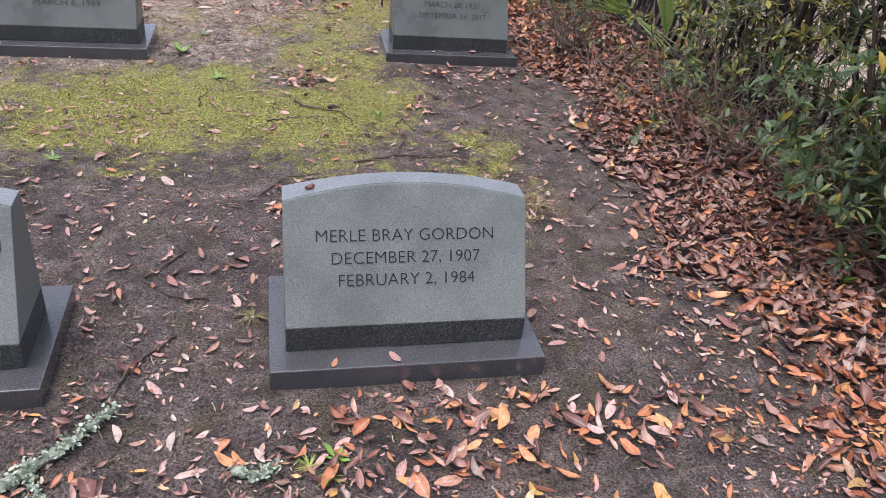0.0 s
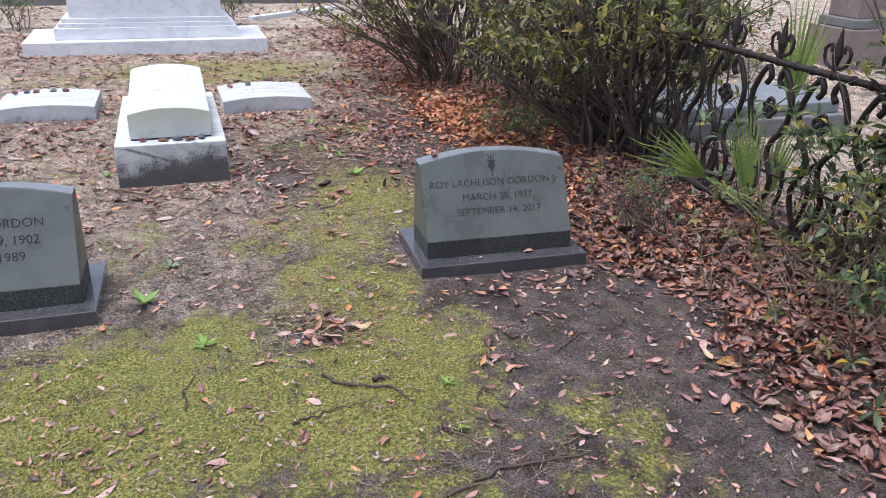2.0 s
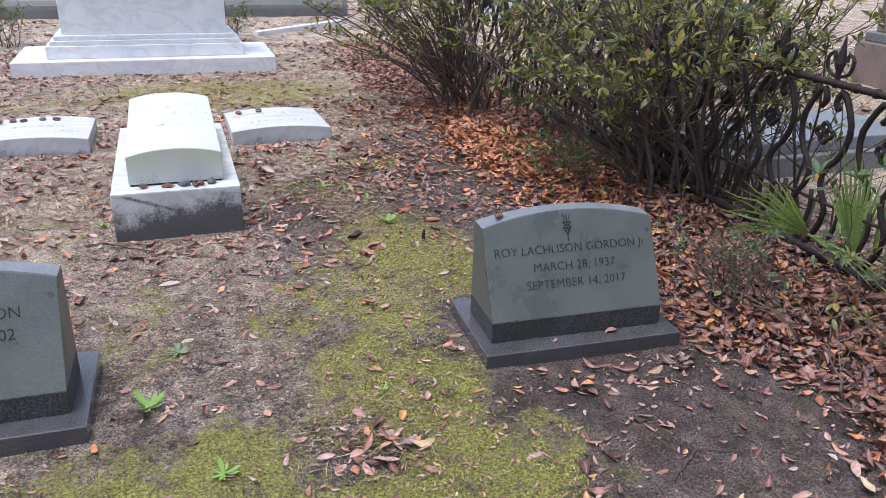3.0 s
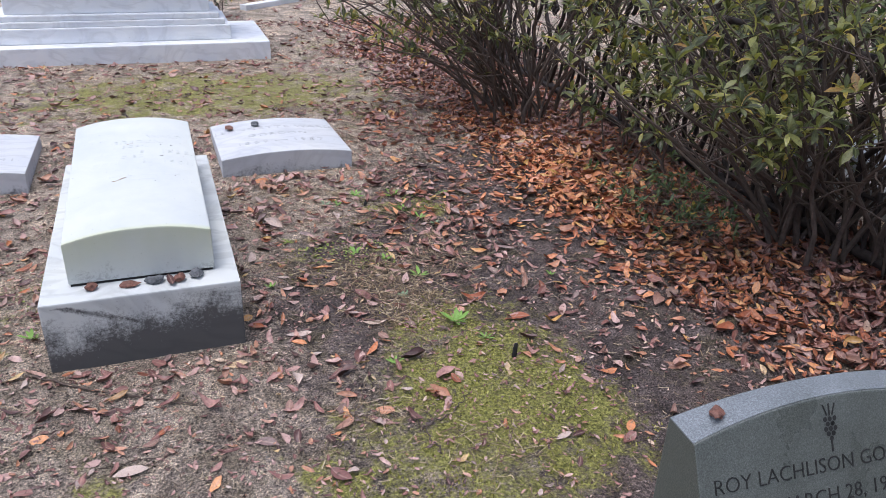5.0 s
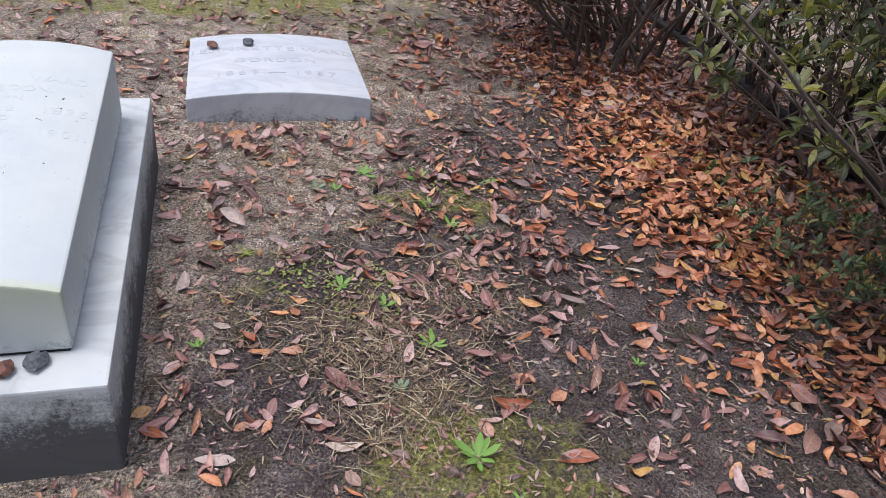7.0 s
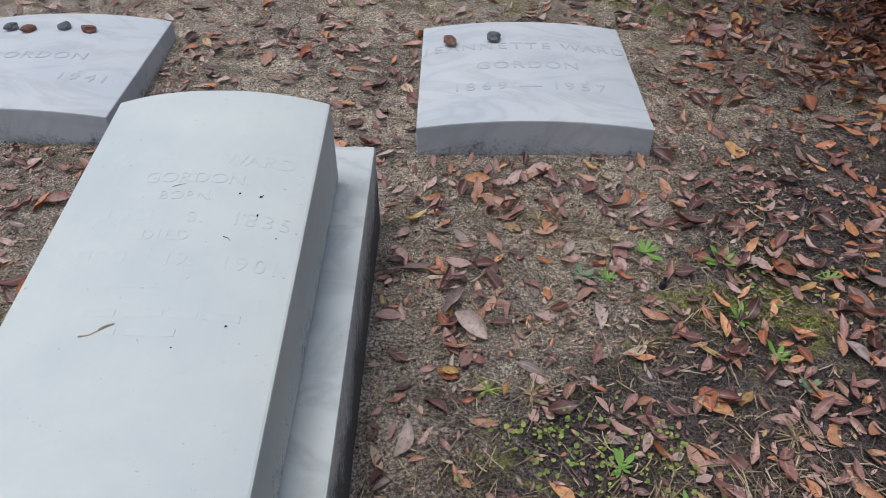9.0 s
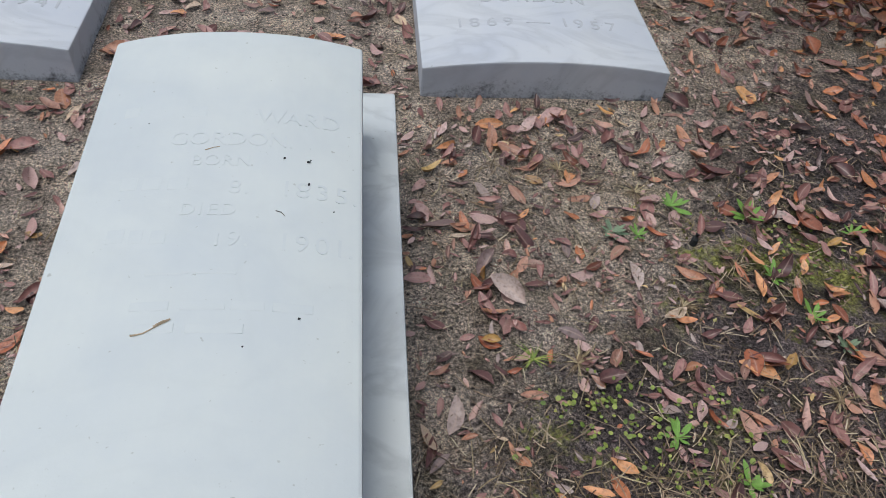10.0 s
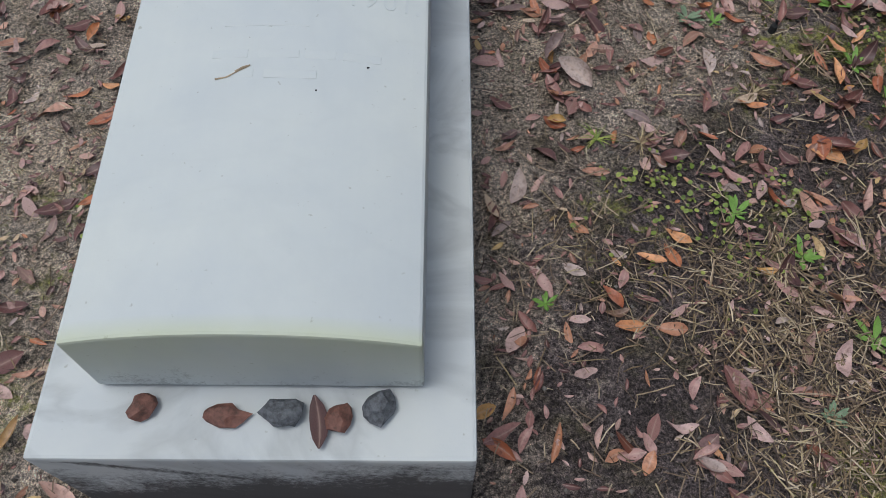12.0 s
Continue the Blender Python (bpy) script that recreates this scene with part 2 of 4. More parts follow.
GRANITE_ROUGH = granite_material("rough_granite", [(0.3, (0.012, 0.013, 0.013)), (0.5, (0.042, 0.044, 0.043)), (0.7, (0.13, 0.134, 0.13))], 0.5, 1.0, 150)
LETTER = plain_material("letter_shadow", (0.018, 0.018, 0.018), 0.9)
LETTER_PALE = plain_material("letter_marble", (0.45, 0.46, 0.475), 0.8, var=0.15)
MARBLE_BASE = marble_material("mottled_marble", True, 0.3)
MARBLE_DIE = marble_material("pale_marble", True, 0.03, (0.595, 0.62, 0.603))
MARBLE_MARKER = marble_material("veined_marble", True, 0.2, (0.57, 0.585, 0.61))
# Lighter than the near marble: the brighter light far off is in the tint.
MARBLE_FAR = marble_material("brightened_far_marble", True, 0.22, (0.78, 0.80, 0.83))
IRON = plain_material("rusted_iron", (0.028, 0.020, 0.018), 0.7, metal=0.25, var=0.5, scale=50, bumpy=0.5)
STONE_FAR = granite_material("coping_granite", [(0.3, (0.12, 0.125, 0.125)), (0.6, (0.22, 0.225, 0.225))], 0.6, 0.4, 60)
PINK_STONE = granite_material("brown_pink_stone", [(0.3, (0.17, 0.125, 0.115)), (0.6, (0.30, 0.235, 0.22))], 0.6, 0.4, 60)
PEBBLE_RED = plain_material("red_pebble", (0.16, 0.07, 0.05), 0.65, var=0.6, scale=70, bumpy=0.7)
PEBBLE_GREY = plain_material("grey_pebble", (0.10, 0.105, 0.115), 0.6, var=0.7, scale=110, bumpy=0.7)


# ---------------------------------------------------------------- building helpers
def mesh_from(name, verts, faces, mat):
    me = bpy.data.meshes.new(name)
    me.from_pydata([tuple(v) for v in verts], [], [tuple(f) for f in faces])
    me.materials.append(mat)
    me.update()
    return me


def part(name, bm, mat, parent=None, label="", at=None):
    me = bpy.data.meshes.new(name)
    bmesh.ops.recalc_face_normals(bm, faces=bm.faces)
    bm.to_mesh(me)
    bm.free()
    me.materials.append(mat)
    ob = new(name, me)
    if parent:
        ob.parent = parent
    if at is not None:
        ob.matrix_basis = at
    if label:
        tagged(ob, label=label)
    return ob


def thing(name, m, label, category, group="", kind=""):
    ob = new(name)
    ob.empty_display_size = 0.05
    ob.matrix_basis = m
    return tagged(ob, label, category, group, kind)


def smooth(ob):
    ob.data.polygons.foreach_set("use_smooth", [True] * len(ob.data.polygons))
    return ob


def soften(bm, offset=0.004, seg=2, angle=28):
    bmesh.ops.recalc_face_normals(bm, faces=bm.faces)
    es = [e for e in bm.edges if len(e.link_faces) == 2 and e.calc_face_angle(0) > radians(angle)]
    bmesh.ops.bevel(bm, geom=es, offset=offset, segments=seg, affect="EDGES", profile=0.6)
    return bm


def box(x0, x1, y0, y1, z0, z1, offset=0.004, rough=0.0):
    bm = bmesh.new()
    bmesh.ops.create_cube(bm, size=1)
    for v in bm.verts:
        v.co = Vector((x0 + (v.co.x + 0.5) * (x1 - x0), y0 + (v.co.y + 0.5) * (y1 - y0), z0 + (v.co.z + 0.5) * (z1 - z0)))
    return soften(bm, offset)


def loft(xs, section, offset=0.004):
    """A solid swept along x: section(x) gives its outline in (y, z)."""
    bm = bmesh.new()
    rings = [[bm.verts.new((x, y, z)) for y, z in section(x)] for x in xs]
    k = len(rings[0])
    for a, b in zip(rings, rings[1:]):
        for i in range(k):
            bm.faces.new((a[i], a[(i + 1) % k], b[(i + 1) % k], b[i]))
    bm.faces.new(rings[0])
    bm.faces.new(list(reversed(rings[-1])))
    return soften(bm, offset)


def tube(points, radii, sides=6):
    """Vertices and faces of a tapered tube along points."""
    pts = [Vector(p) for p in points]
    verts, faces = [], []
    for i, p in enumerate(pts):
        d = (pts[min(i + 1, len(pts) - 1)] - pts[max(i - 1, 0)]).normalized()
        u = d.cross(Vector((0.31, 0.17, 0.93))).normalized()
        w = d.cross(u)
        for s in range(sides):
            a = 2 * math.pi * s / sides
            verts.append(p + (u * math.cos(a) + w * math.sin(a)) * radii[i])
    for i in range(len(pts) - 1):
        for s in range(sides):
            faces.append((i * sides + s, i * sides + (s + 1) % sides, (i + 1) * sides + (s + 1) % sides, (i + 1) * sides + s))
    faces.append(tuple(reversed(range(sides))))
    faces.append(tuple(range((len(pts) - 1) * sides, len(pts) * sides)))
    return verts, faces


class Gather:
    """Collects many small pieces into one mesh."""

    def __init__(self):
        self.v, self.f, self.n = [], [], 0

    def add(self, verts, faces):
        self.v.extend(verts)
        self.f.extend(tuple(i + self.n for i in f) for f in faces)
        self.n += len(verts)

    def mesh(self, name, mat):
        return mesh_from(name, self.v, self.f, mat)


def leaf_shape(length, width, curl=0.1, fold=0.25, segs=4, blunt=0.9, bend=0.0, wave=0.0, twist=0.0):
    """A single leaf along +x, its midrib sunk, its ends curled, its edges wavy."""
    verts, faces = [], []
    for i in range(segs + 1):
        t = i / segs
        w = width * 0.5 * max(0.03, math.sin(math.pi * t ** blunt)) ** 0.6
        x = (t - 0.5) * length
        y = bend * length * (2 * t - 1) ** 2
        z = curl * length * (2 * t - 1) ** 2
        tw = twist * (t - 0.5)
        up, dn = fold * w + wave * width * math.sin(9 * t), fold * w + wave * width * math.cos(7 * t + 1)
        verts += [(x, y - w * math.cos(tw), z + up - w * math.sin(tw)), (x, y, z), (x, y + w * math.cos(tw), z + dn + w * math.sin(tw))]
    for i in range(segs):
        a = i * 3
        faces += [(a, a + 3, a + 4, a + 1), (a + 1, a + 4, a + 5, a + 2)]
    return [Vector(v) for v in verts], faces


def ribbed(me):
    """Marks the midrib of each leaf in a mesh of leaves."""
    at = me.attributes.new("rib", "FLOAT", "POINT")
    at.data.foreach_set("value", [0.0, 1.0, 0.0] * (len(me.vertices) // 3))
    me.polygons.foreach_set("use_smooth", [True] * len(me.polygons))
    return me


LEAVES = [leaf_shape(1, w * 1.18, c, f, 5, 0.95, b, v, t) for w, c, f, b, v, t in (
    (0.30, 0.10, 0.3, 0.04, 0.05, 0.3), (0.36, -0.06, 0.5, -0.05, 0.08, 0.6), (0.27, 0.20, 0.7, 0.08, 0.05, -0.5), (0.33, 0.04, -0.4, -0.03, 0.10, 0.2),
    (0.24, 0.14, 1.0, 0.06, 0.04, 0.9), (0.40, 0.05, 0.2, 0.0, 0.12, -0.3), (0.32, 0.26, 0.4, -0.08, 0.10, 1.0), (0.28, -0.10, -0.6, 0.05, 0.08, -0.8), (0.35, 0.12, 0.9, -0.06, 0.06, 0.4))]


def turned(shape, m):
    verts, faces = shape
    return [m @ v for v in verts], faces


def lettering(text, size, mat, parent, m, name="letter", align="CENTER", depth=0.0012, space=1.0, thin=0.0):
    cu = bpy.data.curves.new(name, "FONT")
    cu.body, cu.size, cu.align_x, cu.extrude, cu.space_character = text, size, align, depth, space
    cu.resolution_u, cu.offset = 3, -thin
    tmp = new(name + "_source", cu)
    deps = bpy.context.evaluated_depsgraph_get()
    deps.update()
    me = bpy.data.meshes.new_from_object(tmp.evaluated_get(deps))
    bpy.data.objects.remove(tmp)
    bpy.data.curves.remove(cu)
    root = list(range(len(me.vertices)))

    def top(i):
        while root[i] != i:
            root[i] = root[root[i]]
            i = root[i]
        return i

    for e in me.edges:
        root[top(e.vertices[0])] = top(e.vertices[1])
    letters = {}
    for p in me.polygons:
        letters.setdefault(top(p.vertices[0]), []).append(tuple(p.vertices))
    out = []
    for faces in letters.values():
        used = sorted({i for f in faces for i in f})
        place = {i: k for k, i in enumerate(used)}
        ob = new(name, mesh_from(name, [me.vertices[i].co for i in used], [[place[i] for i in f] for f in faces], mat))
        ob.parent = parent
        ob.matrix_basis = m
        out.append(ob)
    bpy.data.meshes.remove(me)
    return out


# ---------------------------------------------------------------- ground
def lump(x, y):
    return (0.012 * noise.noise(Vector((x * 0.8, y * 0.8, 3.1))) + 0.006 * noise.noise(Vector((x * 3.1, y * 3.1, 7.7)))
            + 0.0035 * noise.noise(Vector((x * 11, y * 11, 1.3))))


def height(x, y):
    return lump(x, y) - 0.004


MOSS = [(-0.2, -1.8, 0.28, 0.22, 0.9), (0.5, -1.75, 0.25, 0.2, 0.9), (0.72, -0.55, 0.42, 0.55, 1.0), (0.35, -1.55, 0.42, 0.55, 0.9), (0.1, -2.4, 0.75, 0.5, 1.0), (-0.6, -2.3, 0.8, 0.7, 1.0), (0.5, -2.15, 0.45, 0.4, 0.9), (0.45, -1.0, 0.3, 0.4, 0.85), (0.95, -2.75, 0.3, 0.3, 0.75),
        (0.25, -2.9, 0.4, 0.35, 0.7), (0.35, -0.75, 0.4, 0.35, 0.75), (-0.5, -0.75, 0.35, 0.3, 0.6), (0.75, -0.1, 0.3, 0.25, 0.85), (0.45, 0.5, 0.35, 0.25, 0.5),
        (0.9, 1.0, 0.45, 0.3, 0.6), (0.2, 3.3, 1.6, 0.8, 0.9), (0.9, -3.0, 0.45, 0.35, 0.6), (1.0, 2.9, 0.7, 0.7, 0.6), (0.9, -3.6, 0.25, 0.3, 0.45), (-1.6, -2.3, 0.7, 0.8, 0.9),
        (-1.0, 0.2, 0.4, 0.8, 0.55), (-1.2, 3.1, 0.8, 0.5, 0.6), (0.1, -1.0, 0.3, 0.25, 0.7), (-0.5, -1.15, 0.3, 0.2, 0.6), (1.3, 4.5, 0.8, 1.0, 0.5)]


def moss_cover(x, y):
    m = 0.0
    for cx, cy, rx, ry, s in MOSS:
        d = math.hypot((x - cx) / rx, (y - cy) / ry)
        m = max(m, s * min(1.0, max(0.0, 1.45 - d)))
    return m


def sand_cover(x, y):
    wob = 0.5 * noise.noise(Vector((x * 0.35, y * 0.35, 4)))
    v = float(np.interp(y + wob, (-2.8, -1.6, -0.3, 0.6, 1.5, 3.5, 6.0), (0.14, 0.37, 0.52, 0.68, 0.84, 1.08, 1.15)))
    fade = min(1.0, (2.2 - y) * 2, (y + 1.8) * 2, (3.2 - x) * 2)
    if fade > 0:
        v -= (0.4 * min(1.0, max(0.0, x - 0.6)) + 0.05 * min(1.0, max(0.0, (x + 0.05) * 5))) * fade
    for cx, cy, rx, ry in ((0.35, 0.25, 0.35, 0.55), (0.85, 0.6, 0.5, 0.5), (1.15, -2.35, 0.65, 0.9), (0.45, -3.7, 1.4, 0.8), (1.35, -0.2, 0.4, 0.45), (1.25, 1.2, 0.55, 0.9)):
        v -= 0.34 * math.exp(-((x - cx) / rx) ** 2 - ((y - cy) / ry) ** 2)
    return min(1.0, max(0.0, v + 0.3 * min(1.0, max(0.0, (x - 2.7) / 0.8))))


def spread(lo, hi, step, far):
    a = list(np.arange(lo, hi + 1e-6, step))
    g, d = step, []
    x = hi
    while x < far:
        g *= 1.35
        x += g
        d.append(x)
    e, g, x = [], step, lo
    while x > -far:
        g *= 1.35
        x -= g
        e.append(x)
    return e[::-1] + a + d


def build_ground():
    xs, ys = spread(-2.2, 3.2, 0.04, 400), spread(-6.6, 5.2, 0.04, 400)
    nx = len(xs)
    verts = [(x, y, height(x, y)) for y in ys for x in xs]
    faces = [(j * nx + i, j * nx + i + 1, (j + 1) * nx + i + 1, (j + 1) * nx + i) for j in range(len(ys) - 1) for i in range(nx - 1)]
    me = mesh_from("ground", verts, faces, SOIL)
    at = me.color_attributes.new("cover", "FLOAT_COLOR", "POINT")
    cols = []
    for x, y, z in verts:
        cols += [moss_cover(x, y), sand_cover(x, y), 0, 1]
    at.data.foreach_set("color", cols)
    me.polygons.foreach_set("use_smooth", [True] * len(me.polygons))
    return tagged(new("ground", me), "damp dark soil with yellow-green moss patches", "ground", kind="structure")


ground = build_ground()


# ---------------------------------------------------------------- granite slant stones
def slant_stone(x0, y0, lines, label, emblem=False, align="CENTER", z0=0.0, turn=0.0, stone=None):
    """Base 0.80 x 0.46 m whose front left corner stands at x0, y0, with a slanted die on it."""
    g = thing("gravestone", pose(x0, y0, z0, 0, 0, turn), label, "gravestone", "slant granite gravestones")
    part("base", box(0, 0.79, 0, 0.465, -0.06, 0.058, 0.004), GRANITE_WET, g, "dark wet granite base")
    a, w, hb, ht = 0.046, 0.693, 0.138, 0.447
    x1, x2, yf, yb = a, a + w, 0.085, 0.342
    slope = 0.53

    def arch(x):
        s = (x - x1) / w
        return 0.043 * (1 - (2 * s - 1) ** 2)

    def face(z):
        return yf + (z - hb) * slope

    def section(x):
        zt = ht + arch(x)
        return [(yf, hb), (face(zt), zt), (yb, zt), (yb, hb)]

    xs = list(np.linspace(x1, x2, 17))
    die = part("die", loft(xs, section, 0.003), stone or GRANITE, g, "honed grey granite die with arched top")
    part("top_face", loft(xs, lambda x: [(face(ht + arch(x)) + 0.004, ht + arch(x) - 0.002), (face(ht + arch(x)) + 0.004, ht + arch(x) + 0.002),
                                       (yb - 0.004, ht + arch(x) + 0.002), (yb - 0.004, ht + arch(x) - 0.002)], 0.001),
         GRANITE_TOP, die, "granite top, wet sky sheen put into its pale colour")
    bm = box(x1, x2, yf, yb, 0.058, hb + 0.001, 0.003)
    bmesh.ops.subdivide_edges(bm, edges=[e for e in bm.edges if e.calc_length() > 0.2], cuts=14)
    for v in bm.verts:
        if v.co.y < yf + 0.01 and v.co.z < hb - 0.01:
            v.co.y -= 0.004 * noise.noise(v.co * 25)
    part("rough_band", bm, GRANITE_ROUGH, g, "dark rough-hewn lower band")
    tilt = math.degrees(math.atan2(1, slope))
    for text, up, size, dx in lines:
        z = hb + up * math.sin(radians(tilt))
        m = pose((x1 + x2) / 2 + dx, face(z) - 0.0008, z, tilt)
        lettering(text, size, LETTER, die, m, align=align, thin=0.0008)
    if emblem:
        bm = bmesh.new()
        for i in range(5):
            for j in range(-1, 2):
                if abs(j) * 2 > i + 1 and i < 2:
                    continue
                r = bmesh.ops.create_circle(bm, cap_ends=True, radius=0.0055, segments=8)
                bmesh.ops.translate(bm, verts=r["verts"], vec=(j * 0.0125 + (0.006 if i % 2 else 0) * (1 if j < 1 else -1), i * 0.0105, 0))
        for s in (-1, 0, 1):
            r = bmesh.ops.create_cube(bm, size=1)
            bmesh.ops.scale(bm, verts=r["verts"], vec=(0.003, 0.026, 0.001))
            bmesh.ops.rotate(bm, verts=r["verts"], matrix=Matrix.Rotation(-0.35 * s, 3, "Z"))
            bmesh.ops.translate(bm, verts=r["verts"], vec=(s * 0.011, 0.062, 0))
        r = bmesh.ops.create_cube(bm, size=1)
        bmesh.ops.scale(bm, verts=r["verts"], vec=(0.004, 0.025, 0.001))
        bmesh.ops.translate(bm, verts=r["verts"], vec=(0, -0.016, 0))
        z = hb + 0.309 * math.sin(radians(tilt))
        part("emblem", bm, LETTER, die, "carved plant emblem", at=pose((x1 + x2) / 2 - 0.01, face(z) - 0.0012, z, tilt))
    return g


STONES = [
    slant_stone(-0.037, -4.31, [("MERLE BRAY GORDON", 0.238, 0.0495, -0.005), ("DECEMBER 27, 1907", 0.175, 0.0495, -0.006), ("FEBRUARY 2, 1984", 0.113, 0.0495, -0.004)],
                "grey granite slant gravestone on dark soil", turn=-1.0),
    slant_stone(0.694, -1.59, [("ROY LACHLISON GORDON Jr", 0.240, 0.0465, -0.002), ("MARCH 28, 1937", 0.174, 0.0465, 0.004), ("SEPTEMBER 14, 2017", 0.109, 0.0465, 0.005)],
                "dark grey granite slant gravestone with carved plant emblem", emblem=True, stone=GRANITE_DARK, turn=-3.0),
    slant_stone(-1.41, -1.60, [("DOROTHY GORDON", 0.240, 0.0495, 0.0), ("NOVEMBER 19, 1902", 0.175, 0.0495, 0.0), ("MARCH 6, 1989", 0.112, 0.0495, 0.0)],
                "dark grey granite slant gravestone beside green weeds", stone=GRANITE_DARK, turn=-1.5),
    slant_stone(-1.395, -4.31, [("GORDON", 0.238, 0.0495, 0.21)], "grey granite slant gravestone in fallen leaves"),
]


# ---------------------------------------------------------------- marble tomb and markers
def mould_on(ob, func):
    me = ob.data
    at = me.attributes.new("mould", "FLOAT", "POINT")
    at.data.foreach_set("value", [func(v.co) for v in me.vertices])
    return ob


def finer(bm, cuts, longer):
    bmesh.ops.subdivide_edges(bm, edges=[e for e in bm.edges if e.calc_length() > longer], cuts=cuts, use_grid_fill=True)
    return bm


SLAB_X = (-0.522, -0.072)


def slab_top(x, y):
    """The slab's top: arched across, and rising towards the head."""
    u = min(1.0, abs(2 * (x - SLAB_X[0]) / (SLAB_X[1] - SLAB_X[0]) - 1))
    return 0.388 + 0.0545 * (y - 0.1) + 0.032 * (1 - u ** 2.2)


def marble_tomb():
    g = thing("ledger_tomb", pose(0, 0, 0), "white marble ledger tomb with arched slab and mouldy base", "tomb")
    b = part("base", finer(box(-0.605, 0.0, 0.0, 1.29, -0.05, 0.238, 0.006), 24, 0.12), MARBLE_BASE, g, "veined marble base stained with black mould")

    def stain(c):
        if c.z > 0.228:
            return 0.0
        drift = 0.06 * noise.noise(Vector((c.x * 4, c.y * 4, 2))) + 0.10 * (c.x + 0.3)
        top = 0.13 + drift if c.y < 0.05 else 0.12 + drift * 0.5
        streak = 0.75 * math.exp(-((c.z - 0.205 + 0.38 * (c.x + 0.5)) / 0.016) ** 2) if c.y < 0.05 and c.x < -0.2 else 0.0
        return min(1.0, max(0.0, 0.60 + (top - c.z) * 3.2, streak))

    mould_on(b, stain)
    x1, x2 = SLAB_X

    def section(x):
        return [(0.100, 0.247), (0.100, slab_top(x, 0.128) - 0.001), (0.128, slab_top(x, 0.128)), (1.145, slab_top(x, 1.145)), (1.145, 0.247)]

    d = part("slab", loft(list(np.linspace(x1, x2, 21)), section, 0.005), MARBLE_DIE, g, "clean white marble slab with arched top")
    mould_on(d, lambda c: 0.42 if c.z < 0.26 else 0.0)
    al = d.data.attributes.new("algae", "FLOAT", "POINT")
    al.data.foreach_set("value", [0.5 if v.co.y < 0.112 and v.co.z > 0.26 else 0.0 for v in d.data.vertices])
    # Near-black filler paints the shadow line in the gap under the slab.
    part("joint", box(x1 + 0.006, x2 - 0.006, 0.106, 1.139, 0.236, 0.249, 0.001), LETTER, g, "near-black strip in the gap, painted as its shadow line")
    cx = (x1 + x2) / 2
    half = (x2 - x1) / 2

    def relief(text, y, size, dx, bars=0.0):
        u = dx / half
        z = slab_top(cx + dx, y)
        fall = math.degrees(math.atan(0.032 * 2.2 * abs(u) ** 1.2 / half)) * (1 if u > 0 else -1)
        m = pose(cx + dx, y, z - (0.0009 if bars else 0.0001), 3.1, fall)
        if bars:
            part("worn_line", box(-bars / 2, bars / 2, 0, size, -0.003, 0.0011, 0.0008), MARBLE_DIE, d, at=m)
            mould_on(d.children[-1], lambda c: 0.0)
        else:
            for ob in lettering(text, size, MARBLE_DIE, d, m, depth=0.0008):
                mould_on(ob, lambda c: 0.0)

    for text, y, size, mid in (("WARD", 0.900, 0.046, 0.121), ("GORDON.", 0.844, 0.042, 0.016), ("BORN", 0.797, 0.034, 0.003), ("8.", 0.738, 0.04, 0.036), ("1835.", 0.738, 0.046, 0.158),
                               ("DIED", 0.694, 0.034, -0.004), ("19.", 0.635, 0.042, 0.034), ("1901.", 0.632, 0.046, 0.157)):
        u = mid - size * sum(advance(c) for c in text) / 2
        for ch in text:
            relief(ch, y, size, u + size * advance(ch) / 2)
            u += size * advance(ch)
    for y, dx, w, h in ((0.911, -0.044, 0.026, 0.026), (0.920, -0.155, 0.026, 0.024), (0.750, -0.13, 0.026, 0.026), (0.748, -0.095, 0.028, 0.026), (0.746, -0.055, 0.03, 0.026),
                        (0.647, -0.13, 0.026, 0.026), (0.643, -0.1, 0.02, 0.026), (0.64, -0.068, 0.022, 0.026), (0.584, -0.045, 0.06, 0.003), (0.584, 0.02, 0.06, 0.003),
                        (0.524, -0.06, 0.052, 0.015), (0.524, 0.01, 0.06, 0.015), (0.524, 0.07, 0.045, 0.015), (0.524, 0.13, 0.055, 0.015), (0.488, -0.05, 0.055, 0.015), (0.487, 0.03, 0.075, 0.015)):
        relief("", y, h, dx, w)
    return g


marble_tomb()


def flat_marker(x0, y0, w, lines, label):
    g = thing("grave_marker", pose(x0, y0, 0), label, "grave marker", "low marble grave markers")

    def section(x):
        s = x / w
        r = 0.028 * (1 - (2 * s - 1) ** 2)
        return [(0.0, -0.05), (0.0, 0.088 + r), (0.69, 0.062 + r), (0.69, -0.05)]

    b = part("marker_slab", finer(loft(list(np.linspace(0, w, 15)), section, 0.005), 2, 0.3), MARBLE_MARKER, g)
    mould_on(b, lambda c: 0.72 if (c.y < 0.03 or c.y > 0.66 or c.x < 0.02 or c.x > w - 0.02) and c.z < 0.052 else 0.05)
    for text, y, size, mid in lines:
        u = mid - size * sum(advance(c) for c in text) * 0.56
        for ch in text:
            dx = u + size * advance(ch) * 0.56
            u += size * advance(ch) * 1.12
            if ch != " ":
                z = 0.088 - 0.026 * y / 0.69 + 0.028 * (1 - (2 * dx / w) ** 2) - 0.0004
                fall = math.degrees(math.atan(0.028 * 8 * dx / w / w))
                lettering(ch, size, LETTER_PALE, b, pose(w / 2 + dx, y, z, -2.2, fall), depth=0.0014)
    return g


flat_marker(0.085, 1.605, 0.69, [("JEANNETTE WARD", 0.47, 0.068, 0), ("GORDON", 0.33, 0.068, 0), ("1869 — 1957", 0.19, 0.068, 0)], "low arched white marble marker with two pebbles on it")
